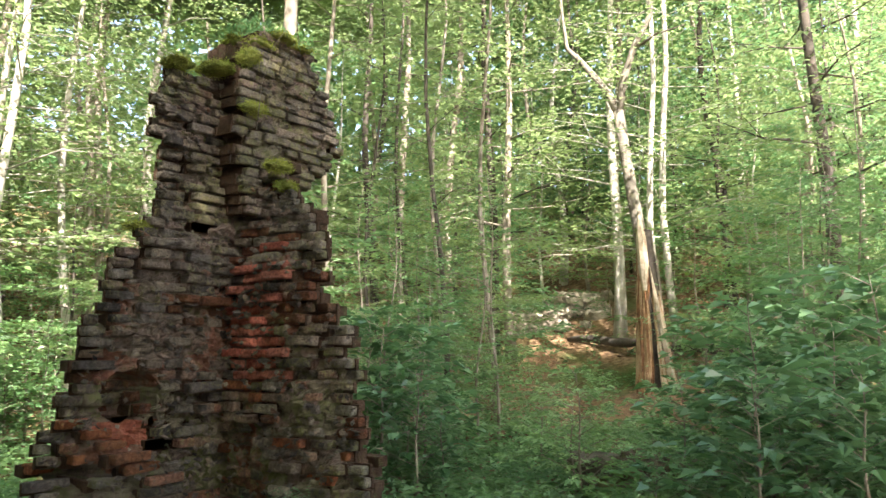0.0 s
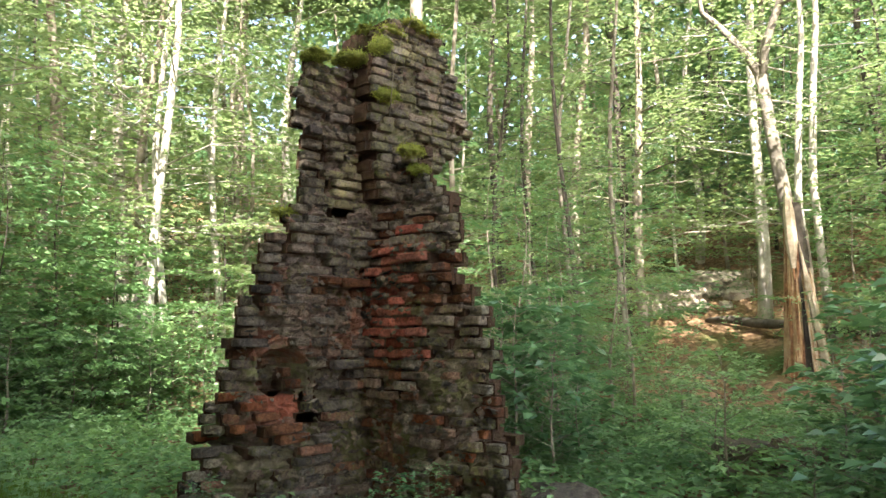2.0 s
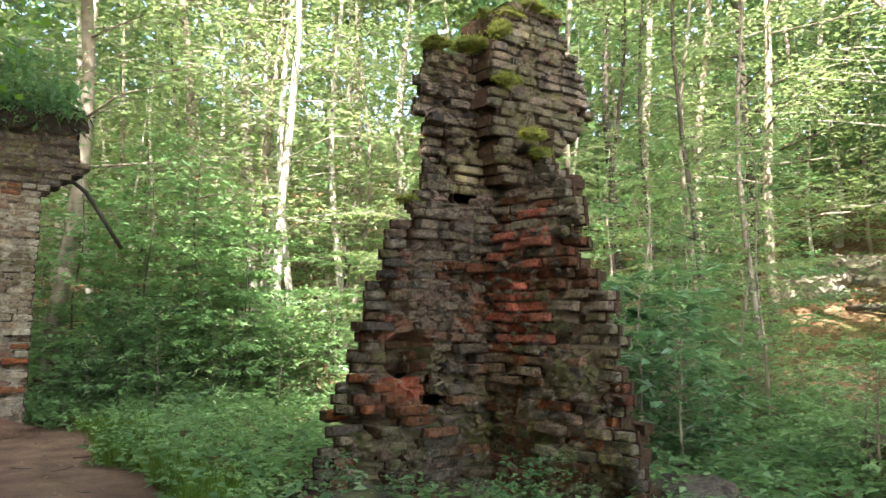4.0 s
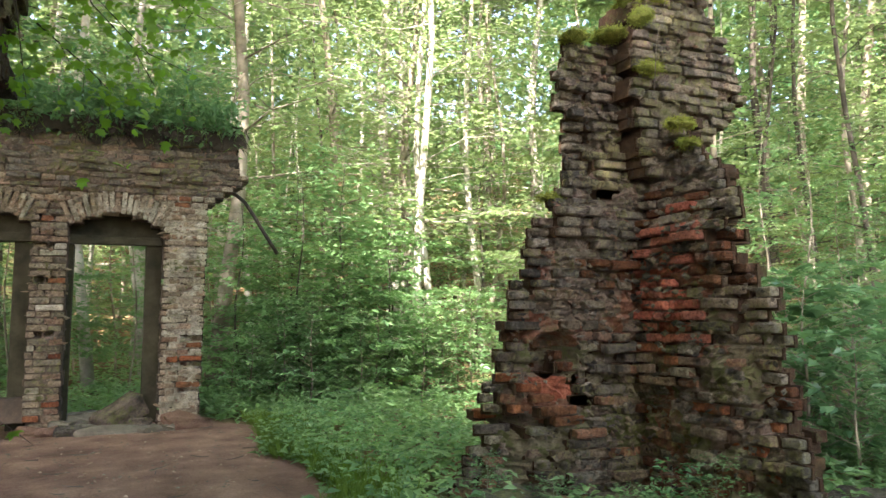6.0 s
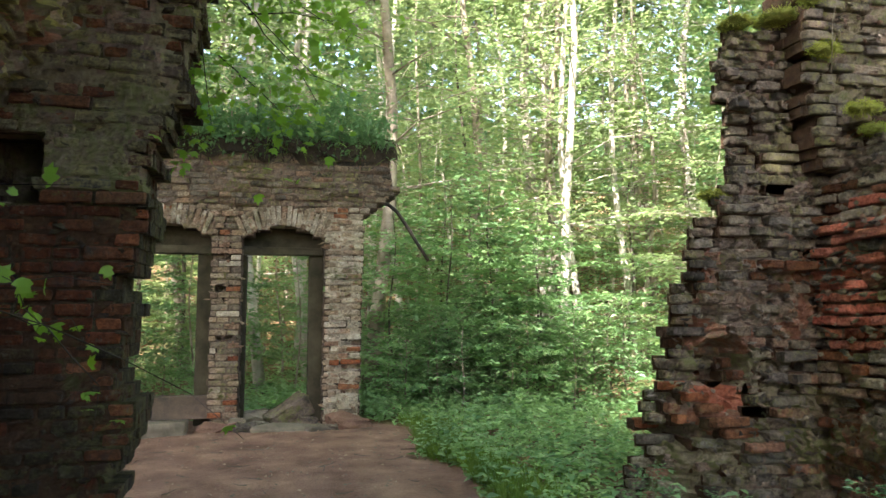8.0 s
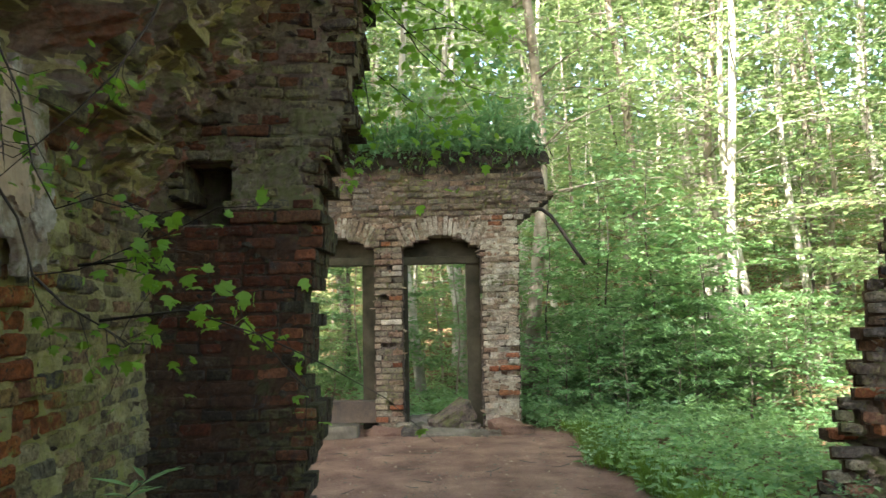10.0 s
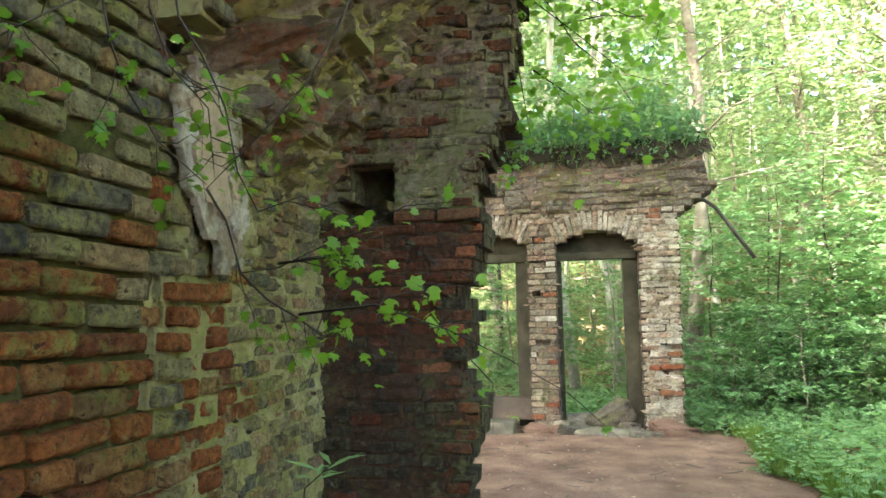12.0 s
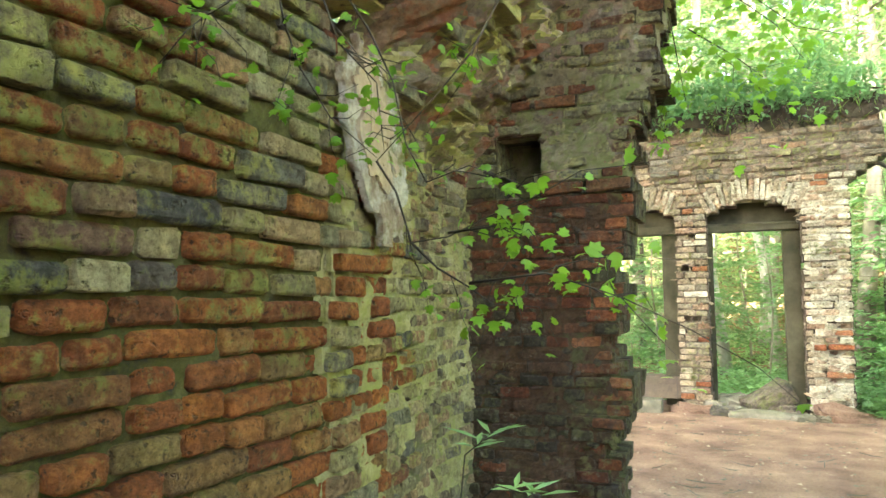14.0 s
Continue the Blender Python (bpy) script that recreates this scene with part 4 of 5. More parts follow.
    ob.scale = (scale, scale, scale)
    return ob


# trunks that stand where they can be told apart
for x, y, k in ((4.8, 18.0, 1), (6.65, 18.0, 0), (6.9, 17.6, 2), (7.05, 17.1, 1), (7.07, 16.2, 2), (7.5, 23.5, 2), (9.8, 24.8, 0), (3.3, 20.4, 2), (3.5, 26.4, 0), (10.7, 20.0, 1),
                (6.6, 15.3, 2), (8.6, 16.5, 2), (15.8, 13.3, 3), (18.6, 10.9, 3), (18.1, 9.9, 1), (20.3, 7.45, 0), (18.2, 5.6, 2), (18.8, 5.4, 2), (23.0, 4.95, 3), (27.2, 3.9, 2), (15.4, 1.55, 3),
                (-2.4, 18.5, 1), (-0.5, 15.7, 2), (0.5, 17.7, 2), (2.0, 14.6, 1), (0.6, 22.7, 0), (16.4, 12.5, 1), (26.0, 11.9, 0), (22.0, 14.0, 1), (12.6, 19.6, 0)):
    plant(TALL[k], x, y, rs.uniform(0, 360), rs.uniform(0.9, 1.1))
for i, (x, y) in enumerate([(10.5, 10.2), (11.2, 7.8), (12.6, 7.5), (14.0, 10.8), (13.6, 9.5), (11.9, 10.1), (9.2, 16.4), (12.4, 15.0), (18.8, 2.2), (-2.2, 17.0), (3.9, 20.4), (5.6, 21.0)]):
    plant(SLIM[i % 2], x, y, rs.uniform(0, 360), rs.uniform(0.8, 1.1))
# the wood beyond, and round the back of the ruin
for i in range(28):
    a, d = rs.uniform(-0.1, 2.1), rs.uniform(26, 48)
    plant(TALL[i % 4], d * math.cos(a), d * math.sin(a), rs.uniform(0, 360), rs.uniform(0.9, 1.3))
# crowns mostly out of view, added to keep the sun off the ruin
CANOPY = make_tree("canopy_tree", 15.0, 0.22, 0.6, 30, 4.8, 40, 0.24, 0.8, 77, MAT["bark"], MAT["leaf"], "tall broad-crowned tree added to shade the ruin", lean=0.02, rise=0.35)
for x, y in ((-6.6, 2.2), (-8.2, 8.0), (-8, 5), (-9, -1), (-6.4, 12.6), (-7.8, 9.5), (-0.6, -3.6), (-2.2, -7.2), (-6.2, -3.4), (-6.4, -7.6), (-9.6, 2.6)):
    plant(CANOPY, x, y, rs.uniform(0, 360), rs.uniform(0.9, 1.1))
plant(CANOPY, -4.4, 11.6, 30, 0.72)
# one crown follows the hanging leaves; both are placed to darken the room
OVERHANG = make_tree("maple_tree", 10.5, 0.13, 0.50, 34, 4.2, 34, 0.15, 0.5, 83, MAT["bark"], MAT["maple"], "spreading maple leaning over the ruined room, placed to darken it", rise=0.10)
plant(OVERHANG, -2.95, 4.9, 0)
plant(OVERHANG, -3.1, 1.6, 140, 0.95)
# high crowns added above the view to shade stump, clearing and slope
SHADE = make_tree("overstorey_tree", 21.0, 0.15, 0.6, 32, 6.2, 40, 0.26, 0.8, 78, MAT["bark"], MAT["leaf"], "very tall slender tree with a wide high crown, added to cast shade", lean=0.01, rise=0.3)
for x, y in ((-5.2, 8.6), (13.4, 20.7), (4.4, -3.6)):
    plant(SHADE, x, y, rs.uniform(0, 360))
plant(SHADE, 7.0, -2.4, 200, 0.72)
plant(SHADE, 7.3, 7.6, 60, 0.85)
# more such crowns, added to darken the wood behind its first rows
for i in range(16):
    a, d = 0.05 + 1.9 * (i + 0.5) / 16, (23, 31, 27, 36)[i % 4] + rs.uniform(-2, 2)
    if i != 9:
        plant(SHADE, d * math.cos(a), d * math.sin(a), rs.uniform(0, 360), rs.uniform(0.85, 1.05))
# understorey
def in_gap(x, y, wide, reach=17.0):
    """The open lanes across the clearing to the splintered tree and the outcrop."""
    u = (x - 0.4) * 0.40 + (y - 0.5) * 0.917
    if 6 < u < 17 and abs((y - 0.5) * 0.40 - (x - 0.4) * 0.917) < 0.9:
        return True
    u = (x - 0.4) * 0.913 + (y - 0.5) * 0.407
    if 6 < u < 22 and abs((y - 0.5) * 0.913 - (x - 0.4) * 0.407) < wide * 0.55:
        return True
    u = (x - 0.4) * 0.958 + (y - 0.5) * 0.288
    return 0 < u < reach and abs((y - 0.5) * 0.958 - (x - 0.4) * 0.288) < wide


count = 0
while count < 110:
    a, d = rs.uniform(-0.12, 2.65), math.sqrt(rs.uniform(13.5 ** 2, 38 ** 2))
    x, y = d * math.cos(a), d * math.sin(a)
    if math.hypot(x - 16.7, y - 5.4) < 2.6 or in_gap(x, y, 3.0) or a > 1.85 and d < 22 or 1.10 < a < 1.37 and d < 20 and rs.uniform() < 0.75 or -2 < x < 6 and 15 < y < 24 and rs.uniform() < 0.45 or abs((x - 5.6) * 0.6 + (y - 14) * 0.8) < 2.4 and -9 < (x - 5.6) * 0.8 - (y - 14) * 0.6 < 1:
        continue
    plant(UNDER[count % 3], x, y, rs.uniform(0, 360), rs.uniform(0.75, 1.3))
    count += 1
for i in range(6):
    a, d = rs.uniform(2.7, 6.1), rs.uniform(11, 20)
    plant(UNDER[i % 3], d * math.cos(a), d * math.sin(a), rs.uniform(0, 360), rs.uniform(0.8, 1.2))
for x, y, k, sc in ((4.4, 14.6, 3, 1.1), (6.6, 6.6, 0, 0.7), (7.6, 6.2, 3, 0.75), (8.4, 7.4, 2, 0.9),
                    (-1.4, 13.4, 1, 0.9), (0.4, 13.2, 3, 0.8), (-2.6, 14.6, 0, 1.0), (1.0, 15.4, 1, 1.0), (11.4, 2.0, 1, 0.9), (12.6, 2.6, 3, 0.8), (10.6, 0.4, 1, 1.0), (9.6, 1.5, 3, 0.75), (10.8, 1.7, 1, 0.85), (12.2, 1.4, 3, 1.0), (13.4, 1.6, 1, 1.0), (11.4, 1.0, 3, 1.05), (8.8, 6.6, 1, 0.8), (9.8, 7.6, 3, 0.9), (8.2, 5.9, 3, 0.6)):
    plant(SAPLINGS[k], x, y, rs.uniform(0, 360), sc)
for x, y, sc in ((3.0, 12.4, 0.8), (3.9, 12.9, 0.9), (2.1, 13.2, 0.75), (4.7, 12.5, 0.6), (-1.2, 14.0, 0.7), (5.2, 13.8, 0.8), (3.3, 14.2, 0.95), (11.2, 0.0, 0.8), (12.8, 1.4, 0.85), (14.2, 0.2, 0.9)):
    plant(HORNBEAM, x, y, rs.uniform(0, 360), sc)
count = 0
while count < 70:
    a, d = rs.uniform(-0.1, 2.6), math.sqrt(rs.uniform(9.5 ** 2, 26 ** 2))
    x, y = d * math.cos(a), d * math.sin(a)
    if (x < 3.4 and y < 12.5) or in_gap(x, y, 1.7) or 1.10 < a < 1.37 and d > 12 and rs.uniform() < 0.7 or (4.5 < x < 6.5 and 10 < y < 13):
        continue
    plant(SAPLINGS[count % 4], x, y, rs.uniform(0, 360), rs.uniform(0.6, 1.2))
    count += 1
count = 0
while count < 100:
    a, d = rs.uniform(-0.15, 2.6), math.sqrt(rs.uniform(6.5 ** 2, 20 ** 2))
    x, y = d * math.cos(a), d * math.sin(a)
    if (x < 2.8 and y < 11.4) or (2 < x < 6.2 and 2 < y < 6.3) or (3 < x < 6 and y < 8) or in_gap(x, y, 0.9) and x > 9:
        continue
    plant(BUSHES[count % 3], x, y, rs.uniform(0, 360), rs.uniform(0.55, 1.1))
    count += 1
# shrubs along the edge of the clearing
for i in range(16):
    x, y = 2.0 + 3.6 * (i % 8) / 7 + rs.uniform(-0.25, 0.25), 11.3 + 0.9 * (i // 8) + rs.uniform(-0.3, 0.3)
    plant(BUSHES[(0, 2, 0, 1)[i % 4]], x, y, rs.uniform(0, 360), rs.uniform(0.8, 1.25))
# dark glossy shrubs in the clearing
for x, y, sc, k in ((5.7, 2.1, 0.6, 0), (6.6, 1.2, 0.9, 0), (6.9, 2.2, 0.7, 2), (7.4, 0.4, 1.1, 0), (6.4, 4.5, 0.6, 2), (7.0, 5.4, 0.8, 0), (5.9, 5.6, 0.7, 2),
                    (3.45, 4.35, 0.30, 0), (3.95, 4.15, 0.34, 2), (4.45, 3.45, 0.26, 0), (3.0, 4.7, 0.30, 0), (2.7, 5.1, 0.30, 2)):
    plant(BUSHES[k], x, y, rs.uniform(0, 360), sc)
for x, y, sc in ((5.5, 1.35, 0.8), (5.9, 0.75, 0.85), (6.4, 1.5, 0.8), (6.5, 0.3, 0.9), (7.2, 1.0, 1.0), (7.0, 6.0, 1.15), (6.4, 5.3, 1.05), (7.6, 5.6, 1.2), (6.1, 4.6, 0.8), (7.6, 1.7, 1.1), (8.3, 0.7, 1.3), (8.4, 2.3, 1.05), (9.2, 1.3, 1.35), (9.0, 0.1, 1.4), (3.7, 4.3, 0.30)):
    plant(BROAD, x, y, rs.uniform(0, 360), sc)

for i in range(18):
    x, y = rs.uniform(20, 40), rs.uniform(-6, 26)
    plant(UNDER[(1, 1, 0)[i % 3]], x, y, rs.uniform(0, 360), rs.uniform(1.0, 1.5))

# far woods that close the distance
n = 158000
a = np.concatenate([rs.uniform(-0.25, 2.85, 150000), rs.uniform(2.85, 6.03, 8000)])
d = rs.uniform(38, 62, n)
x, y = d * np.cos(a), d * np.sin(a)
at = np.stack([x, y, ground_z(x, y) + rs.beta(1.0, 1.2, n) * 32 - 0.5], -1)
clump = np.array([noise.noise(Vector(q) * 0.22) + 0.5 * noise.noise(Vector(q) * 0.6) for q in at.tolist()])
keep = clump > rs.uniform(-0.85, -0.05, n)
keep &= ~((a > 0.98) & (a < 1.30) & (at[:, 2] > 7 + 5 * clump) & (rs.uniform(size=n) < 0.5))
at = at[keep]
n = len(at)
v, f = leaves(at, rs.normal(0, 1, (n, 3)) * (1, 1, 0.7), rs.normal(0, 0.8, (n, 3)) + (-0.3, -0.3, 0.6), rs.uniform(0.42, 1.0, n), rs.uniform(0.34, 0.8, n))
half = n // 2 * 2
order = np.argsort(np.tile(np.arange(n), 2), kind="stable")
f = f[order]
for name, part_f, mat in (("far_woods", f[: half], MAT["leaf"]), ("far_woods", f[half:], MAT["deep_leaf"])):
    used = np.unique(part_f)
    tagged(new(name, mesh_of(name, v[used], np.searchsorted(used, part_f), mat)), "distant green woods closing the view", "woods", kind="stuff")


# ---- ground plants ----
def free(x, y):
    """Whether ground plants grow here."""
    if x < path_edge(y) - 0.05 and y < 10.9 and x > -1.9:
        return False
    if 2.6 < x < 5.2 and 5.0 < y < 5.9 or 4.0 < x < 5.1 and 3.9 < y < 5.2:
        return False
    return not (-4.6 < x < 1.25 and 10.2 < y < 10.9)


def herbs(name, count, inner, outer, size, height, mat, label, per=8, seed=3, east=0):
    r = np.random.RandomState(seed)
    at, along, up, ln = [], [], [], []
    while len(at) < count:
        a, d = r.uniform(-0.25, 2.75), math.sqrt(r.uniform(inner ** 2, outer ** 2))
        x, y = 0.2 + d * math.cos(a), 0.6 + d * math.sin(a)
        if not free(x, y) or east and (x > 5.4 + 0.8 * math.sin(y)) != (east > 0):
            continue
        thick = noise.noise(Vector((x * 0.6, y * 0.6, seed)))
        if thick < r.uniform(-0.75, 0.15):
            continue
        h = height * r.uniform(0.35, 1.0) * (0.8 + 0.8 * max(0, thick))
        z = float(ground_z(x, y))
        k = per
        t = r.uniform(0.15, 1, k)
        w = r.uniform(0, 6.28, k)
        o = np.stack([np.cos(w), np.sin(w), r.uniform(-0.25, 0.45, k)], -1)
        lean = r.normal(0, 0.18, 2)
        at.append(np.stack([x + lean[0] * h * t, y + lean[1] * h * t, z + h * t], -1) + o * size * 0.25)
        along.append(o)
        up.append(np.array((0, 0, 1.0)) + r.normal(0, 0.3, (k, 3)))
        ln.append(size * r.uniform(0.6, 1.3, k) * (1.2 - 0.5 * t))
    ln = np.concatenate(ln)
    v, f = leaves(np.concatenate(at), np.concatenate(along), np.concatenate(up), ln, ln * 0.55)
    tagged(new(name, mesh_of(name, v, f, mat)), label, "undergrowth", kind="stuff")


herbs("undergrowth", 4600, 3.2, 12.5, 0.105, 0.40, MAT["herb"], "dense green herbs and nettles covering the clearing", 9, 3, -1)
herbs("undergrowth", 3000, 4.5, 12.5, 0.125, 0.42, MAT["young_leaf"], "dense dark green herbs under the shrubs", 9, 4, 1)
herbs("undergrowth", 1300, 6.0, 12.0, 0.10, 0.75, MAT["herb"], "tall nettles in the clearing", 12, 11, -1)
herbs("undergrowth", 3000, 11, 24, 0.13, 0.5, MAT["herb"], "green herbs between the trees", 8, 5, -1)
herbs("undergrowth", 1000, 11, 24, 0.13, 0.5, MAT["deep_leaf"], "dark green herbs on the wooded slope", 8, 6, 1)
herbs("undergrowth", 900, 3.0, 9, 0.13, 0.45, MAT["deep_leaf"], "broad-leaved plants standing among the herbs", 7, 8)

# grass along the edge of the trodden earth
n = 5200
gy_ = rs.uniform(3.0, 10.1, n)
gx_ = np.array([path_edge(q) for q in gy_]) + np.abs(rs.normal(0, 0.28, n)) - 0.02
at = np.stack([gx_, gy_, np.full(n, 0.0)], -1)
ln = rs.uniform(0.10, 0.30, n)
v, f = leaves(at, rs.normal(0, 0.35, (n, 3)) + (0, 0, 1), rs.normal(0, 1, (n, 3)), ln, np.full(n, 0.011), 0.1)
tagged(new("grass", mesh_of("grass", v, f, MAT["grass"])), "bright green grass along the edge of the bare earth", "grass", kind="stuff")
# dry leaves on the earth
n = 330
at = np.stack([rs.uniform(-1.7, 1.75, n), rs.uniform(3.0, 10.1, n), np.full(n, 0.045)], -1)
ln = rs.uniform(0.02, 0.06, n)
v, f = leaves(at, rs.normal(0, 1, (n, 3)) * (1, 1, 0.15), rs.normal(0, 0.25, (n, 3)) + (0, 0, 1), ln, ln * 0.6)
tagged(new("dry_leaves", mesh_of("dry_leaves", v, f, MAT["dry_leaf"])), "scattered pale dry leaves on the bare earth", "leaves", kind="stuff")
n = 900
at = np.stack([rs.uniform(-1.7, 1.75, n), rs.uniform(2.4, 10.0, n), np.full(n, 0.036)], -1)
vs, fs = [], []
for q in at.tolist():
    a, b, c = rs.uniform(0.006, 0.028), rs.uniform(0.006, 0.022), rs.uniform(0.004, 0.014)
    w = rs.uniform(0, 6.28)
    k = len(vs)
    for p in ((1, 0, 0), (-1, 0.1, 0), (0.1, 1, 0), (-0.1, -1, 0), (0, 0, 1.0)):
        vs.append((q[0] + a * p[0] * math.cos(w) - b * p[1] * math.sin(w), q[1] + a * p[0] * math.sin(w) + b * p[1] * math.cos(w), q[2] + c * p[2] - 0.004))
    fs.extend(tuple(k + i for i in t) for t in ((0, 2, 4), (2, 1, 4), (1, 3, 4), (3, 0, 4)))
tagged(new("pebbles", mesh_of("pebbles", vs, fs, MAT["stone"])), "small pebbles and crumbs of brick on the bare earth", "pebbles", kind="stuff")
chunks = []
for i in range(60):
    x, y, w, ln = rs.uniform(-1.6, 1.7), rs.uniform(3.0, 10.0), rs.uniform(0, 6.28), rs.uniform(0.08, 0.3)
    chunks.append(tube([(x + ln * t * math.cos(w), y + ln * t * math.sin(w), 0.045 + 0.006 * math.sin(9 * t)) for t in (0, 0.5, 1)], [0.005, 0.004, 0.002], 4))
tagged(new("twigs", mesh_of("twigs", *join(chunks), MAT["dark_bark"])), "thin dead twigs lying on the bare earth", "twigs", kind="stuff")
n = 7000
hx, hy = rs.uniform(8, 34, n), rs.uniform(-4, 24, n)
at = np.stack([hx, hy, ground_z(hx, hy) + 0.03], -1)
ln = rs.uniform(0.06, 0.16, n)
v, f = leaves(at, rs.normal(0, 1, (n, 3)) * (1, 1, 0.25), rs.normal(0, 0.35, (n, 3)) + (0, 0, 1), ln, ln * 0.65)
tagged(new("dry_leaves", mesh_of("dry_leaves", v, f, MAT["brown_leaf"])), "brown fallen leaves covering the wooded slope", "leaves", kind="stuff")


# ---- stones, timbers and the broken tree ----
GROUPS = {"stone": "stones in the opening", "boulder": "rocks on the slope", "vault_rubble": "lumps of the broken vault", "wall_remnant": "stones of the low wall remnant", "rubble": "rubble round the walls"}


def block(name, place, size, mat, label, category, turn=0.0, tip=0.0, roll=0.0, seed=1, bevel=0.03, rough=0.03, cuts=2, smooth=True):
    bm = chipped(*size, bevel, rough, seed, cuts)
    ob = new(name, bm_mesh(name, bm, mat, smooth))
    ob.matrix_basis = pose(*place, tip, roll, turn)
    return tagged(ob, label, category, GROUPS.get(name, ""))


block("stone_slab", (0.18, 9.98, 0.03), (0.82, 0.32, 0.13), MAT["stone"], "long flat grey stone slab lying on the earth", "stone", 4, 0, 2, 3)
for i, (x, y, q) in enumerate(((-0.30, 10.0, 0.20), (-0.12, 10.12, 0.15), (-0.38, 10.3, 0.24), (0.5, 10.35, 0.2), (0.82, 9.88, 0.14), (-0.2, 10.75, 0.3), (0.42, 10.8, 0.22))):
    block("stone", (x, y, 0.02 + 0.22 * q), (q * 1.3, q, q * 0.7), MAT["stone" if i % 3 else "mossy"], "small broken stone lying in the opening", "stone", 40 * i, 5, 6, 70 + i, 0.02, 0.035, 2, False)
block("stone_slab", (0.62, 9.93, 0.03), (0.34, 0.26, 0.12), MAT["stone"], "small broken stone at the foot of the pier", "stone", 25, 0, 3, 8)
block("stone_block", (0.26, 10.55, 0.17), (0.60, 0.34, 0.26), MAT["mossy"], "mossy tilted stone block in the opening", "stone", 20, 6, -30, 5, 0.02, 0.035, 2, False)
block("stone_block", (-1.32, 10.02, 0.08), (0.62, 0.42, 0.20), MAT["stone"], "pale squared stone block below the opening", "stone", 3, 0, 0, 6, 0.015, 0.012)
block("rubble", (1.02, 10.05, 0.08), (0.55, 0.42, 0.22), MAT["earth"], "heap of crumbled brick and earth against the pier", "rubble", 15, 8, 10, 9, 0.07, 0.06)
block("rubble", (-0.62, 10.08, 0.04), (0.55, 0.30, 0.15), MAT["earth"], "crumbled earth at the foot of the middle pier", "rubble", -5, 5, 0, 4, 0.05, 0.05)
block("rubble", (2.7, 4.75, 0.10), (0.7, 0.45, 0.30), MAT["mossy"], "fallen mossy masonry at the foot of the stump", "rubble", 30, 6, 8, 12, 0.06, 0.06)
block("rubble", (5.0, 3.75, 0.10), (0.6, 0.45, 0.26), MAT["weathered"], "fallen brick masonry at the foot of the stump", "rubble", -20, 4, -6, 13, 0.06, 0.06)
for i, (x, y, z, a, b, c) in enumerate(((7.5, 3.25, 0.16, 0.5, 0.5, 0.46), (7.5, 2.75, 0.18, 0.55, 0.5, 0.50), (7.55, 2.25, 0.16, 0.5, 0.45, 0.46), (7.15, 3.0, 0.06, 0.4, 0.5, 0.32))):
    block("wall_remnant", (x, y, z), (a, b, c), MAT["mossy" if i % 2 else "stone"], "low mossy remnant of a stone wall", "stone wall", 8 * i, 2, 3, 20 + i, 0.06, 0.05)
MAT["pale_rock"] = plain("pale_rock", (0.34, 0.29, 0.22), (0.60, 0.54, 0.44), 3, 0.9, 0.7, 0.03, 18)
for i in range(30):
    x, y = 21.6 + rs.uniform(-1.6, 2.2), 10.1 + rs.uniform(-1.3, 1.3)
    q = rs.uniform(0.25, 0.65)
    block("boulder", (x, y, float(ground_z(x, y)) + 0.08), (q * 1.4, q, q * 0.6), MAT["pale_rock"], "pale rock cropping out of the wooded slope", "rock", rs.uniform(0, 180), rs.uniform(-15, 15), 18, 30 + i, 0.08, 0.12)
for i, (x, y, ln, turn) in enumerate(((19.3, 7.6, 3.2, 62), (18.9, 4.4, 2.6, 115))):
    w = np.array((math.cos(radians(turn)), math.sin(radians(turn)), 0.02)) * ln / 6
    pts = [np.array((x, y, float(ground_z(x, y)) + 0.22)) + w * k + (0, 0, 0.05 * math.sin(k)) for k in range(-3, 4)]
    tagged(new("fallen_log", mesh_of("fallen_log", *tube(pts, [0.08, 0.12, 0.13, 0.125, 0.115, 0.10, 0.07], 9), MAT["dark_bark"], True)), "dark mossy fallen log on the slope", "log")

# the splintered tree
bz = float(ground_z(16.7, 5.4))
snag = holder("broken_tree", (16.7, 5.42, bz), "splintered tree torn open to pale orange wood at its base", "tree")

def torn_shell(turns, radii, top, seed, mats, lean=0.0):
    """A trunk's broken shell: ridged along the grain, its rim torn to uneven points."""
    cols, rows = 44, 18
    vs, fs, which = [], [], []
    for i in range(cols):
        a = turns[0] + (turns[1] - turns[0]) * i / (cols - 1)
        ridge = 0.05 * noise.noise(Vector((a * 3.1, seed, 0))) + 0.035 * noise.noise(Vector((a * 9, seed, 1)))
        rim = top * (0.68 + 0.30 * noise.noise(Vector((a * 2.6, seed, 5))) + 0.22 * noise.noise(Vector((a * 8, seed, 3))))
        for k in range(rows + 1):
            u = k / rows
            z = -0.25 + (rim + 0.25) * u
            q = radii[0] + (radii[1] - radii[0]) * min(1, z / top) + ridge * (1 - 0.3 * u) + 0.03 * noise.noise(Vector((a * 5, z * 2.2, seed))) + 0.16 * max(0, 0.5 - z) ** 2
            vs.append((q * math.cos(a), q * math.sin(a) + lean * z, z))
    for i in range(cols - 1):
        for k in range(rows):
            p = i * (rows + 1) + k
            fs.append((p, p + rows + 1, p + rows + 2, p + 1))
            which.append(0 if noise.noise(Vector((i * 0.33, k * 0.10, seed))) + 0.25 * noise.noise(Vector((i * 0.9, k * 0.4, 2))) > 0.0 else 1)
    bm = bmesh.new()
    me = mesh_of("shell", vs, fs, mats[0])
    me.materials.append(mats[1])
    me.polygons.foreach_set("material_index", which)
    bm.from_mesh(me)
    bmesh.ops.solidify(bm, geom=bm.faces[:], thickness=0.05)
    bm.to_mesh(me)
    bm.free()
    return me


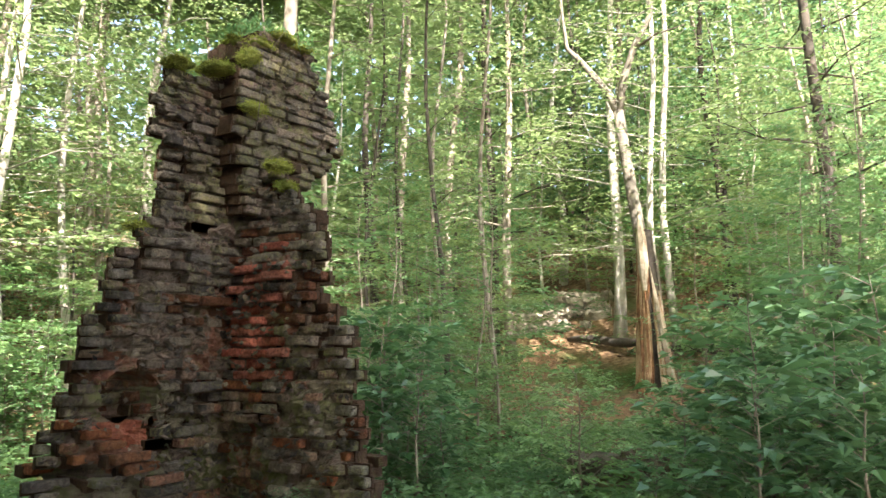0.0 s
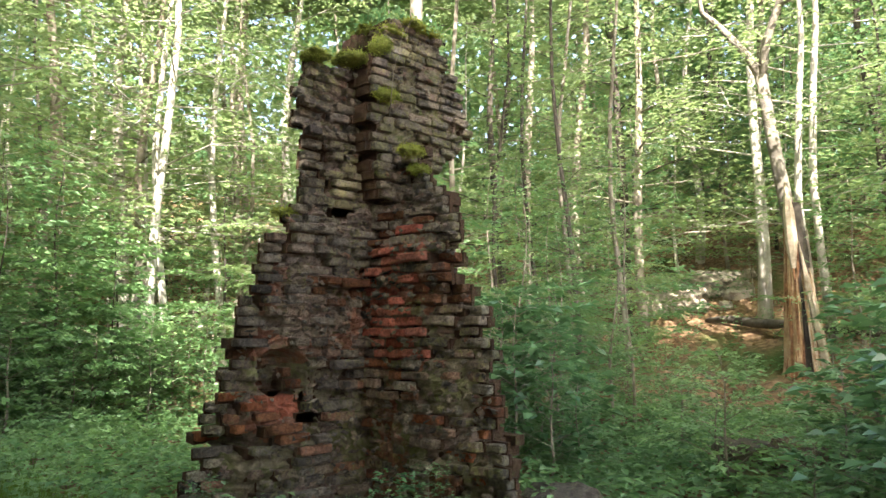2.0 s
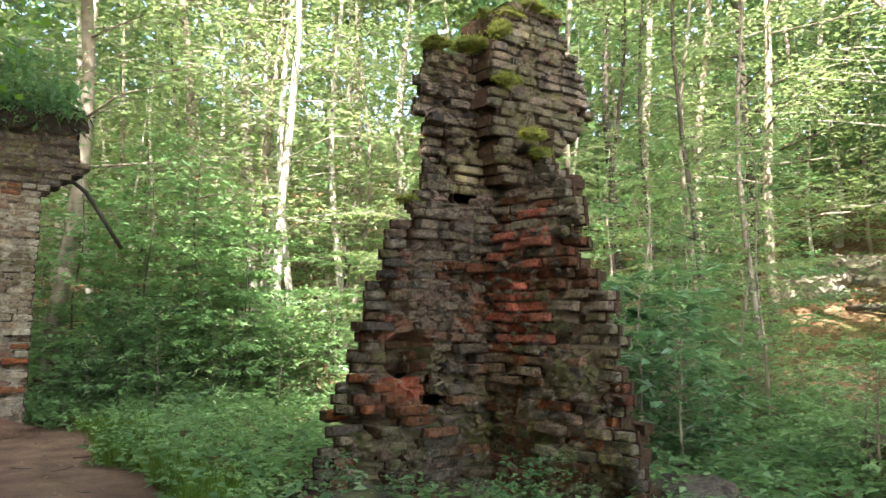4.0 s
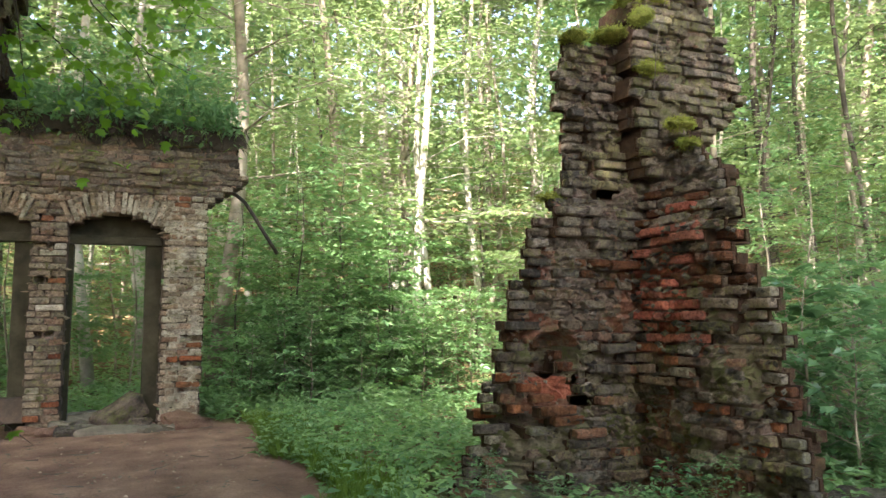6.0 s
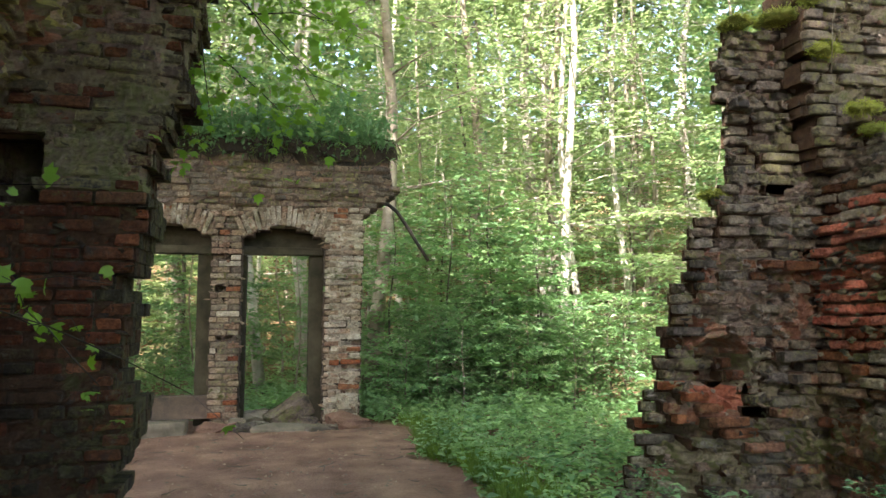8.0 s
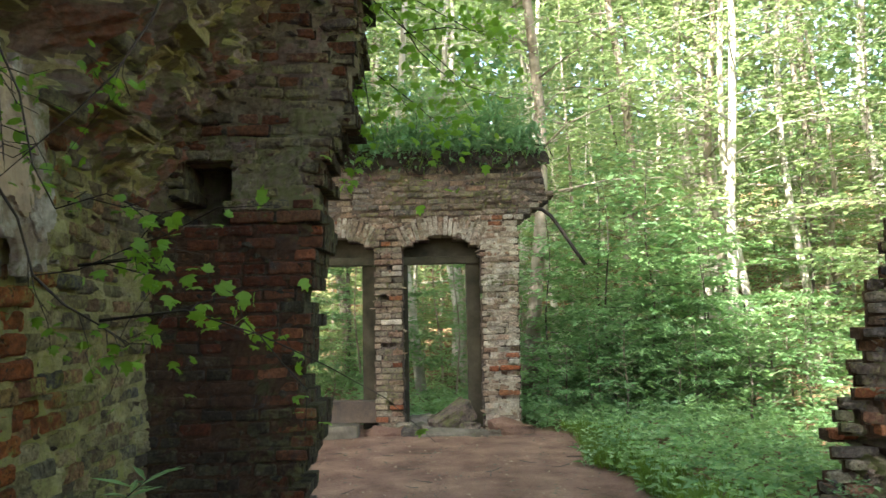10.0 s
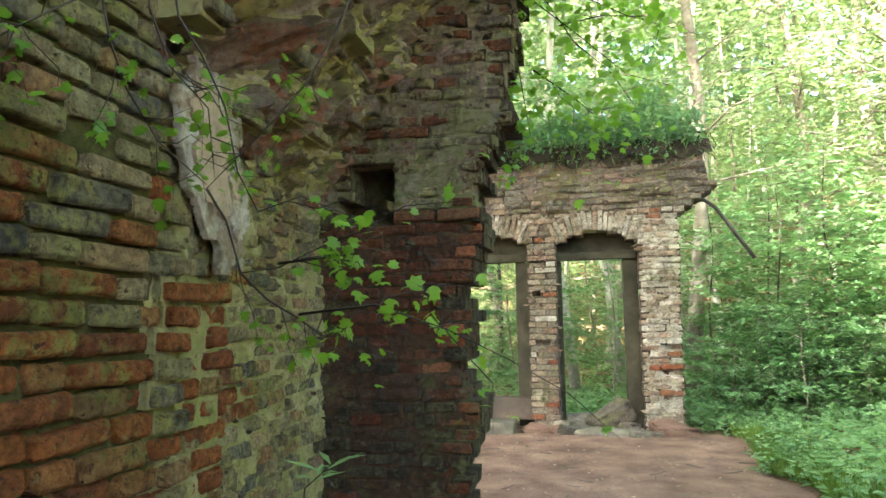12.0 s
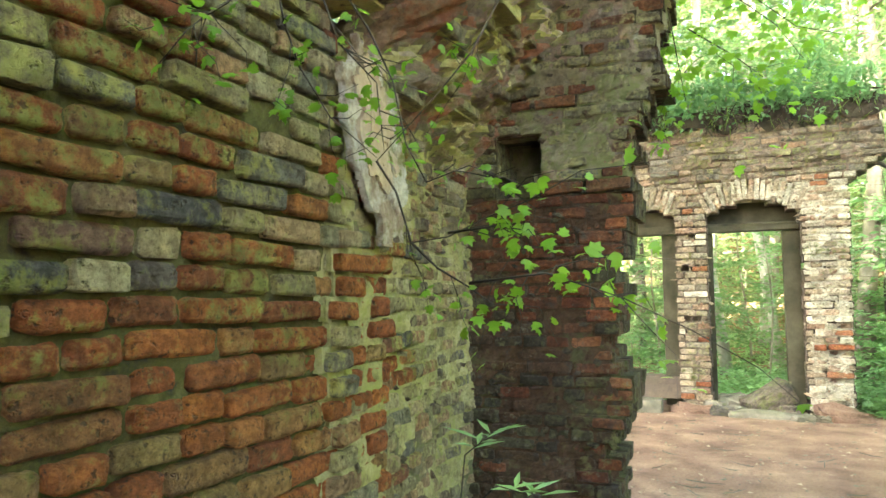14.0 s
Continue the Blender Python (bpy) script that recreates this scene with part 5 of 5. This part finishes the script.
MAT["grey_bark"] = plain("grey_bark", (0.12, 0.105, 0.082), (0.27, 0.24, 0.19), 3, 0.9, 0.8, 0.03, 16)
MAT["pale_split"] = plain("bare_pale_wood", (0.34, 0.265, 0.17), (0.58, 0.49, 0.36), 6, 0.8, 0.5, 0.02, 22)
MAT["rotten"] = plain("rotten_red_wood", (0.10, 0.045, 0.022), (0.30, 0.15, 0.07), 6, 0.9, 0.6, 0.02, 24)
upper = [(0, 0.05, 2.6), (0, 0.18, 3.6), (0.02, 0.36, 4.8), (0, 0.50, 5.9), (0, 0.60, 6.9)]
piece("trunk", mesh_of("trunk", *join([tube(upper, [0.17, 0.16, 0.15, 0.14, 0.13], 10),
                                      tube([(0, 0.60, 6.8), (0, 0.85, 7.4), (0, 1.25, 8.0), (0, 1.6, 8.5), (0, 1.95, 8.9), (0, 2.05, 9.8), (0.2, 2.2, 11)], [0.11, 0.10, 0.09, 0.075, 0.06, 0.04, 0.02], 7),
                                      tube([(0, 0.60, 6.8), (0.1, 0.50, 7.7), (0.1, 0.15, 8.6), (0.15, -0.25, 9.3), (0.3, -0.5, 12.0)], [0.12, 0.10, 0.085, 0.07, 0.03], 7),
                                      tube([(0.1, 0.15, 8.5), (0.1, -0.4, 8.75), (0.1, -1.1, 8.8)], [0.05, 0.035, 0.012], 6)]), MAT["grey_bark"], True), snag)
piece("shell", torn_shell((1.2, 3.42), (0.42, 0.17), 4.0, 3, (MAT["split_wood"], MAT["rotten"]), 0.02), snag, "torn shell of orange and brown wood")
piece("shell", torn_shell((3.75, 5.2), (0.52, 0.14), 3.1, 7, (MAT["pale_split"], MAT["split_wood"]), 0.02), snag, "pale torn shell leaning away from the crack")
piece("shell", torn_shell((-1.0, 1.25), (0.44, 0.20), 4.2, 9, (MAT["bark"], MAT["dark_bark"]), 0.02), snag, "grey bark left on the back")
piece("splinter", mesh_of("splinter", *tube([(-0.26, 0.05, 2.3), (-0.19, 0.08, 2.9), (-0.16, 0.12, 3.6), (-0.12, 0.18, 4.3)], [0.05, 0.13, 0.12, 0.006], 7), MAT["pale_split"]), snag, "bare white splinter")
piece("splinter", mesh_of("splinter", *tube([(-0.2, -0.5, 0.0), (-0.2, -0.36, 0.9), (-0.2, -0.2, 1.9), (-0.16, -0.05, 2.9)], [0.09, 0.075, 0.07, 0.006], 6), MAT["pale_split"]), snag, "bare white splinter")
piece("heartwood", mesh_of("heartwood", *tube([(0.05, 0, -0.2), (0.05, 0.02, 1.2), (0.05, 0.06, 2.6), (0.03, 0.08, 3.8)], [0.34, 0.29, 0.22, 0.16], 9), MAT["dark_bark"]), snag, "dark rotten heart of the tree")

# openings of the far wall: timbers, arches, sill
for i, (a, b) in enumerate(OPENINGS):
    mid, w = (a + b) / 2, b - a
    fr = holder("window_%d" % (i + 1), (mid, 10.55, 0), "weathered timber lintel and frame in an arched opening", "window", kind="structure")
    bm = chipped(w - 0.01, 0.16, 0.11, 0.008, 0.006, 3 + i, 2)
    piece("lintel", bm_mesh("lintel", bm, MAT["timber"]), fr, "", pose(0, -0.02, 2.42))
    # board stands in for the dark gap between lintel and arch
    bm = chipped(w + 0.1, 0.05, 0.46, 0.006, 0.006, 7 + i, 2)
    piece("board", bm_mesh("board", bm, MAT["timber"]), fr, "dark greenish board filling the gap under the arch", pose(0, 0.10, 2.66))
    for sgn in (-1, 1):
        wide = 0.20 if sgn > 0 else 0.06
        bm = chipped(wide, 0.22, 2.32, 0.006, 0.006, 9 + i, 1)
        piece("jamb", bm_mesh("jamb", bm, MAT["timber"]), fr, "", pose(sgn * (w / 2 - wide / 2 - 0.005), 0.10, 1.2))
    half, rise = w / 2, 0.30
    for k in range(17):
        u = (k - 8) / 8 * 1.02
        x = u * half
        z = 2.56 + 0.17 * max(0.0, 1 - u * u)
        lean = -u * 24
        bm_key = (("mid", "mid", "long")[k % 3], k % 5)
        piece("brick", brick_mesh(bm_key, "pale" if k % 4 else "buff"), far, "", pose(mid + x, 10.225 + 0.012 * ((k * 7) % 3), z + 0.17, 0, 0, 180) @ pose(0, 0, 0, 0, 90 + lean, 0) @ Matrix.Diagonal(((1.45, 1.40, 0.98)[k % 3], 1, 0.82, 1)))
bm = chipped(1.15, 0.3, 0.30, 0.01, 0.01, 4, 2)
tagged(piece("sill_wall", bm_mesh("sill_wall", bm, MAT["dark_mortar"]), None, "", pose(-1.375, 10.5, 0.30)), "dark low masonry sill closing the foot of the opening", "sill", kind="structure")

# bent iron rod
rod = [(1.15, 10.45, 3.13), (1.42, 10.45, 3.16), (1.62, 10.45, 3.13), (1.75, 10.45, 3.03), (1.88, 10.45, 2.84), (2.05, 10.45, 2.57), (2.22, 10.45, 2.31)]
tagged(new("iron_rod", mesh_of("iron_rod", *tube(rod, [0.027] * 7, 8), MAT["iron"], True)), "bent dark iron rod sticking out of the wall", "rod")

# soil, ferns and shrubs on top of the far wall
sv, sf = [], []
cols = 130
for i in range(cols):
    x = -3.6 + 5.3 * i / (cols - 1)
    for k in range(7):
        u = k / 6
        sv.append((x, 10.12 + 0.78 * u + 0.10 * noise.noise(Vector((x * 2.7, k, 3))) + 0.05 * noise.noise(Vector((x * 9, k, 5))), 3.80 + 0.24 * math.sin(math.pi * u) ** 0.6 + 0.08 * noise.noise(Vector((x * 3, u * 3, 0))) - (0.10 + 0.14 * noise.noise(Vector((x * 4.1, 0, 9))) if k == 0 else 0)))
for i in range(cols - 1):
    for k in range(6):
        q = i * 7 + k
        sf.append((q, q + 7, q + 8, q + 1))
tagged(new("soil_cap", mesh_of("soil_cap", sv, sf, MAT["soil"], True)), "dark soil and roots capping the ruined wall", "soil", kind="structure")
n = 5200
x = rs.uniform(-3.4, 1.62, n)
y = rs.uniform(10.02, 10.85, n)
mound = np.array([0.30 + 0.28 * noise.noise(Vector((q * 1.7, 0, 4))) + 0.12 * noise.noise(Vector((q * 5, 0, 4))) for q in x])
h = rs.uniform(0, 1, n) ** 1.3 * mound * 1.7
at = np.stack([x, y, 3.92 + h], -1)
ln = rs.uniform(0.06, 0.17, n)
w = rs.normal(0, 0.8, (n, 3)) + (0, -0.3, 0.0)
v, f = leaves(at, w, rs.normal(0, 0.45, (n, 3)) + (0, 0, 1), ln, ln * 0.42)
tagged(new("ferns", mesh_of("ferns", v, f, MAT["deep_leaf"])), "ferns and herbs growing on the wall top", "ferns", kind="stuff")
def fringe(name, n, low, high, slim, mat, label, seed):
    """Blades and roots that spill over the front edge of the wall top in uneven tufts."""
    r = np.random.RandomState(seed)
    x = r.uniform(-3.5, 1.68, n)
    tuft = np.array([noise.noise(Vector((q * 2.6, 0, seed))) + 0.6 * noise.noise(Vector((q * 8, 0, seed))) for q in x])
    x = x[tuft > r.uniform(-0.35, 0.45, n)]
    m = len(x)
    at = np.stack([x, r.uniform(9.98, 10.16, m), r.uniform(3.70, 3.98, m)], -1)
    ln = r.uniform(low, high, m)
    v, f = leaves(at, r.normal(0, 0.4, (m, 3)) + (0, -0.55, -0.45), r.normal(0, 0.5, (m, 3)) + (0, -0.6, 0.8), ln, np.maximum(ln * slim, 0.006))
    tagged(new(name, mesh_of(name, v, f, mat)), label, "grass", kind="stuff")


fringe("roots", 2200, 0.08, 0.24, 0.10, MAT["soil"], "dark roots hanging along the wall top", 5)
fringe("overhanging_grass", 600, 0.10, 0.30, 0.05, MAT["grass"], "arching grass spilling over the wall top", 8)
fringe("overhanging_herbs", 420, 0.05, 0.13, 0.5, MAT["deep_leaf"], "small green herbs spilling over the wall top", 11)
for x, y, k, sc in ((-2.4, 10.5, 0, 0.9), (-1.5, 10.45, 1, 0.95), (-0.6, 10.5, 0, 0.9), (-0.1, 10.6, 1, 0.8), (0.3, 10.5, 2, 0.7), (0.9, 10.5, 1, 0.75), (1.35, 10.5, 2, 0.6)):
    plant(BUSHES[k], x, y, rs.uniform(0, 360), sc, 3.9)
tagged(new("bare_branch", mesh_of("bare_branch", *join([tube([(1.4, 10.4, 3.95), (1.55, 10.4, 4.45), (1.85, 10.4, 4.8), (2.3, 10.4, 5.1)], [0.012, 0.01, 0.008, 0.003], 5),
                                                        tube([(1.55, 10.4, 4.45), (1.62, 10.4, 4.75), (1.9, 10.3, 5.2)], [0.008, 0.006, 0.003], 5)]), MAT["bark"], True)), "thin bare branch leaning from the wall top", "branch")

# moss cushions on the stump
for i, (x, y, z, a, b, c) in enumerate(((3.62, 5.2, 3.80, 0.34, 0.40, 0.10), (3.95, 5.15, 3.86, 0.42, 0.45, 0.13), (4.15, 4.9, 3.52, 0.30, 0.24, 0.13), (4.3, 5.1, 4.18, 0.5, 0.5, 0.14), (4.62, 5.15, 4.32, 0.55, 0.55, 0.13),
                                        (4.18, 4.62, 2.98, 0.32, 0.26, 0.10), (4.35, 4.7, 2.86, 0.24, 0.22, 0.08), (3.42, 5.30, 2.44, 0.26, 0.3, 0.05), (4.12, 4.96, 3.98, 0.24, 0.26, 0.18), (4.5, 5.0, 4.30, 0.4, 0.4, 0.10), (4.78, 5.1, 4.30, 0.34, 0.5, 0.10), (4.4, 5.35, 4.30, 0.6, 0.4, 0.10))):
    bm = bmesh.new()
    bmesh.ops.create_icosphere(bm, subdivisions=3, radius=0.5)
    for q in bm.verts:
        q.co *= 1 + 0.5 * noise.noise(q.co * 3 + Vector((i, 0, 0))) + 0.15 * noise.noise(q.co * 11)
    bmesh.ops.scale(bm, vec=(a * 0.68, b * 0.68, c * 0.7), verts=bm.verts)
    base = np.array([q.co[:] for q in bm.verts])
    ob = new("moss_cushion", bm_mesh("moss_cushion", bm, MAT["moss"], True))
    ob.matrix_basis = pose(x, y, z)
    tagged(ob, "soft green moss cushion on broken brickwork", "moss", "moss cushions on the stump")
    n = 1600
    at = base[rs.randint(len(base), size=n)] * (1, 1, 1) + rs.normal(0, 0.012, (n, 3))
    ln = rs.uniform(0.008, 0.024, n)
    v, f = leaves(at, at / (a, b, c) * (1, 1, 1.4) + rs.normal(0, 0.35, (n, 3)) + (0, 0, 0.15), rs.normal(0, 1, (n, 3)), ln, ln * 0.35)
    tagged(piece("moss_fuzz", mesh_of("moss_fuzz", v, f, MAT["moss_tuft"]), ob), kind="stuff")
n = 420
x = rs.uniform(4.15, 4.9, n)
at = np.stack([x, rs.uniform(4.95, 5.45, n), 4.30 + rs.uniform(0, 0.16, n) ** 1.2], -1)
ln = rs.uniform(0.03, 0.085, n)
v, f = leaves(at, rs.normal(0, 0.7, (n, 3)) + (0, -0.2, 0.4), rs.normal(0, 0.5, (n, 3)) + (0, 0, 1), ln, ln * 0.45)
tagged(new("herbs", mesh_of("herbs", v, f, MAT["deep_leaf"])), "small herbs and ferns rooted on the stump's top", "herbs", kind="stuff")
twig = [(4.1, 4.8, 3.3), (4.12, 4.78, 3.7), (4.2, 4.75, 4.05), (4.32, 4.72, 4.25)]
tagged(new("stump_twig", mesh_of("stump_twig", *tube(twig, [0.004, 0.0035, 0.003, 0.0015], 5), MAT["bark"], True)), "thin pale seedling stem rooted in the wall", "seedling")


# ---- maple twigs ----
def lobed(at, along, up, size):
    """Three-lobed leaves, one after another."""
    n = len(at)
    along = along / np.linalg.norm(along, axis=1, keepdims=True)
    side = np.cross(along, up)
    side /= np.linalg.norm(side, axis=1, keepdims=True) + 1e-9
    nor = np.cross(side, along)
    prof = np.array([(0, 0, 0), (0.10, 0.30, .04), (0.30, 0.50, .0), (0.42, 0.30, .07), (0.72, 0.38, .0), (0.70, 0.16, .05), (1.0, 0, -0.08), (0.70, -0.16, .05), (0.72, -0.38, .0), (0.42, -0.30, .07), (0.30, -0.50, .0), (0.10, -0.30, .04)])
    sz = size.reshape(-1, 1, 1)
    v = at[:, None] + sz * (along[:, None] * prof[None, :, 0:1] + side[:, None] * prof[None, :, 1:2] + nor[:, None] * prof[None, :, 2:3])
    k = np.arange(n).reshape(-1, 1) * 12
    f = [tuple(r) for t in ((0, 1, 11), (1, 2, 3), (1, 3, 9), (1, 9, 11), (11, 9, 10), (3, 4, 5), (3, 5, 7), (3, 7, 9), (9, 7, 8), (5, 6, 7)) for r in (k + list(t)).tolist()]
    return v.reshape(-1, 3), f


def maple(name, stems, count, size, label, seed, drop=0.02, spread=0.06, thick=0.0046, twigs=0):
    r = np.random.RandomState(seed)
    root = holder(name, tuple(stems[0][0]), label, "branch")
    o = np.array(stems[0][0])
    st = [np.array(q) - o for q in stems]
    for q in st:
        piece("stem", mesh_of("stem", *tube(q, list(np.linspace(thick, thick * 0.3, len(q))), 5), MAT["twig_bark"], True), root)
    side = []
    for _ in range(twigs):
        q = st[r.randint(len(st))]
        t = r.uniform(0.15, 1) * (len(q) - 1)
        i = min(int(t), len(q) - 2)
        p, a = q[i] + (q[i + 1] - q[i]) * (t - i), (q[i + 1] - q[i]) / np.linalg.norm(q[i + 1] - q[i]) * 0.8 + r.normal(0, 0.55, 3)
        ln = r.uniform(0.06, 0.26)
        pts = [p, p + a * ln * 0.35 + r.normal(0, 0.01, 3), p + a * ln * 0.7 + r.normal(0, 0.018, 3), p + a * ln + r.normal(0, 0.025, 3)]
        piece("twig", mesh_of("twig", *tube(pts, [thick * 0.45, thick * 0.38, thick * 0.3, thick * 0.18], 4), MAT["twig_bark"], True), root)
        side.append(np.array(pts))
    st = st + side
    for _ in range(count):
        q = st[r.randint(len(st))]
        t = r.beta(1.5, 0.9) * (len(q) - 1)
        i = min(int(t), len(q) - 2)
        p = q[i] + (q[i + 1] - q[i]) * (t - i) + r.normal(0, spread, 3) - (0, 0, drop)
        a = r.normal(0, 0.7, 3) + (0.3, -0.2, -0.35)
        v, f = lobed(p.reshape(1, 3), a.reshape(1, 3), (r.normal(0, 0.45, 3) + (0, -0.25, 1)).reshape(1, 3), np.array([size * r.uniform(0.65, 1.25)]))
        piece("leaf", mesh_of("leaf", v, f, MAT["maple"]), root)
    return root


maple("maple_branch", [[(-1.17, 2.32, 2.75), (-1.13, 2.3, 2.41), (-1.06, 2.3, 2.23), (-0.94, 2.3, 2.1), (-0.92, 2.3, 1.93)],
                      [(-1.26, 2.25, 2.5), (-1.23, 2.27, 2.31), (-1.19, 2.29, 2.18), (-1.09, 2.3, 2.02), (-0.94, 2.3, 1.89)],
                      [(-0.5, 2.34, 2.5), (-0.58, 2.32, 2.29), (-0.66, 2.3, 2.14), (-0.75, 2.3, 2.05), (-0.85, 2.3, 1.96), (-0.94, 2.3, 1.88)],
                      [(-0.94, 2.3, 1.88), (-0.88, 2.3, 1.79), (-0.83, 2.29, 1.65), (-0.72, 2.28, 1.66), (-0.57, 2.27, 1.72)],
                      [(-0.83, 2.29, 1.65), (-0.75, 2.28, 1.58), (-0.66, 2.27, 1.53), (-0.57, 2.26, 1.47)],
                      [(-0.72, 2.28, 1.67), (-0.59, 2.27, 1.68), (-0.48, 2.26, 1.66)],
                      [(-0.66, 2.27, 1.54), (-0.46, 2.26, 1.56), (-0.37, 2.25, 1.53), (-0.28, 2.24, 1.5)],
                      [(-1.22, 2.2, 2.42), (-1.25, 2.02, 2.26), (-1.22, 1.92, 2.18), (-1.2, 1.85, 2.12)],
                      [(-1.1, 2.33, 2.6), (-1.05, 2.32, 2.38), (-0.97, 2.31, 2.26), (-0.89, 2.3, 2.1), (-0.85, 2.3, 1.92), (-0.79, 2.3, 1.81), (-0.66, 2.28, 1.84), (-0.5, 2.26, 1.77)]],
      250, 0.038, "thin dark twigs with bright green lobed leaves before the wall", 3, 0.012, 0.022, 0.004, 60)
maple("maple_branch", [[(-0.55, 5.45, 4.2), (-0.3, 5.45, 3.85), (0.05, 5.4, 3.5), (0.35, 5.4, 3.2), (0.62, 5.4, 3.1)],
                      [(-0.5, 5.4, 4.1), (-0.42, 5.42, 3.5), (-0.35, 5.4, 3.0), (-0.32, 5.38, 2.8)],
                      [(-0.1, 5.4, 3.6), (0.2, 5.42, 3.65), (0.5, 5.4, 3.6)],
                      [(-0.3, 5.4, 3.3), (0.0, 5.4, 3.05), (0.15, 5.4, 2.9)],
                      [(-0.5, 5.5, 4.3), (-0.1, 5.6, 4.0), (0.4, 5.7, 3.75), (0.9, 5.7, 3.55)],
                      [(-0.4, 5.5, 4.4), (0.1, 5.6, 4.25), (0.6, 5.6, 4.05), (1.0, 5.7, 3.95)],
                      [(-0.2, 5.6, 3.9), (0.0, 5.6, 3.55), (0.25, 5.6, 3.3), (0.4, 5.6, 3.05)]], 560, 0.078, "bright green lobed leaves hanging from the broken wall end", 4, 0.04, 0.12, 0.006, 24)
# seedling with long narrow leaves at the foot of the near wall
root = holder("seedling", (-1.15, 3.3, 0.0), "pale green seedling with long narrow leaves by the wall", "seedling")
for stem in ([(0, 0, 0), (0.02, 0, 0.5), (0.08, -0.05, 0.88), (0.22, -0.1, 0.99)], [(0.05, -0.02, 0.62), (0.22, -0.1, 0.78), (0.4, -0.1, 0.77)]):
    piece("stem", mesh_of("stem", *tube([Vector(q) for q in stem], [0.004, 0.0035, 0.003, 0.0015][: len(stem)], 5), MAT["twig_bark"], True), root)
    tip, base = np.array(stem[-1]), np.array(stem[-2])
    for q in range(9):
        p = tip + (base - tip) * (q / 11)
        a = np.array((math.cos(q * 2.4), math.sin(q * 2.4), 0.25)) + 0.5 * (tip - base)
        v, f = leaves(p.reshape(1, 3), a.reshape(1, 3), np.array([(0.1, -0.2, 1.0)]), np.array([0.10 + 0.07 * rs.uniform()]), np.array([0.026]))
        piece("leaf", mesh_of("leaf", v, f, MAT["herb"]), root)

# broken vault springing from the recessed wall
r = random.Random(12)
for i in range(6):
    u = r.random()
    y, z = 2.85 + 2.1 * r.random(), 2.45 + 1.7 * u
    block("vault_rubble", (-1.62 + 0.55 * u + r.uniform(-0.06, 0.06), y, z), (r.uniform(0.14, 0.28), r.uniform(0.15, 0.45), r.uniform(0.07, 0.15)), MAT[r.choice(("sage", "panel", "dark_red", "sage", "mossy"))],
          "broken lump of a fallen vault still sticking to the wall", "masonry", r.uniform(-14, 14), r.uniform(-25, 25), r.uniform(-50, -15), 50 + i, 0.015, 0.022, 1, False)

# white plaster left at the broken edge of the near wall
def torn_sheet(name, place, wide, high, thick, mat, label, turn, seed, slope=0.0, ragged=0.55, on=None):
    """A thin crust of plaster with a torn outline; it faces +X before it is turned."""
    bm = bmesh.new()
    nx, nz = 44, 64
    grid = [[bm.verts.new((thick * 0.5 + 0.010 * noise.noise(Vector((i * 0.1, k * 0.1, seed))) + 0.002 * noise.noise(Vector((i * 0.6, k * 0.6, seed))), wide * (i / nx - 0.5) + slope * high * (k / nz - 0.5), high * (k / nz - 0.5))) for k in range(nz + 1)] for i in range(nx + 1)]
    for i in range(nx):
        for k in range(nz):
            u, w = 2 * (i + 0.5) / nx - 1, 2 * (k + 0.5) / nz - 1
            if u * u + w * w + ragged * noise.noise(Vector((u * 2.3 + seed, w * 3.1, 0))) + 0.3 * noise.noise(Vector((u * 7, w * 9, seed))) < 0.85:
                bm.faces.new((grid[i][k], grid[i + 1][k], grid[i + 1][k + 1], grid[i][k + 1]))
    bmesh.ops.delete(bm, geom=[v for v in bm.verts if not v.link_faces], context="VERTS")
    out = bmesh.ops.extrude_face_region(bm, geom=bm.faces[:])
    bmesh.ops.translate(bm, vec=(-thick, 0, 0), verts=[e for e in out["geom"] if isinstance(e, bmesh.types.BMVert)])
    bmesh.ops.recalc_face_normals(bm, faces=bm.faces[:])
    ob = new(name, bm_mesh(name, bm, mat))
    ob.matrix_basis = pose(*place, 0, 0, turn)
    if on:
        ob.parent = on
        return tagged(ob, label)
    return tagged(ob, label, "plaster")


patch = torn_sheet("plaster_patch", (-1.255, 2.86, 2.08), 0.44, 0.76, 0.03, MAT["crust_white"], "torn patch of whitish plaster on the wall edge", 0, 3, -0.3, 0.9)
MAT["undercoat"] = plain("beige_undercoat", (0.24, 0.185, 0.13), (0.38, 0.30, 0.215), 7, 0.95, 0.6, 0.012, 40)
torn_sheet("undercoat", (0.016, -0.035, 0.05), 0.26, 0.52, 0.02, MAT["undercoat"], "bare beige undercoat where the white skin has flaked", 0, 8, -0.3, 0.8, patch)
torn_sheet("flake", (0.020, 0.09, -0.14), 0.07, 0.24, 0.014, MAT["crust_white"], "loose flake of white plaster", 0, 21, -0.3, 0.7, patch)
torn_sheet("plaster_patch", (-1.34, 4.0, 3.1), 0.2, 0.5, 0.04, MAT["crust_pale"], "strip of pale plaster along the broken vault", 10, 12, 0.6)
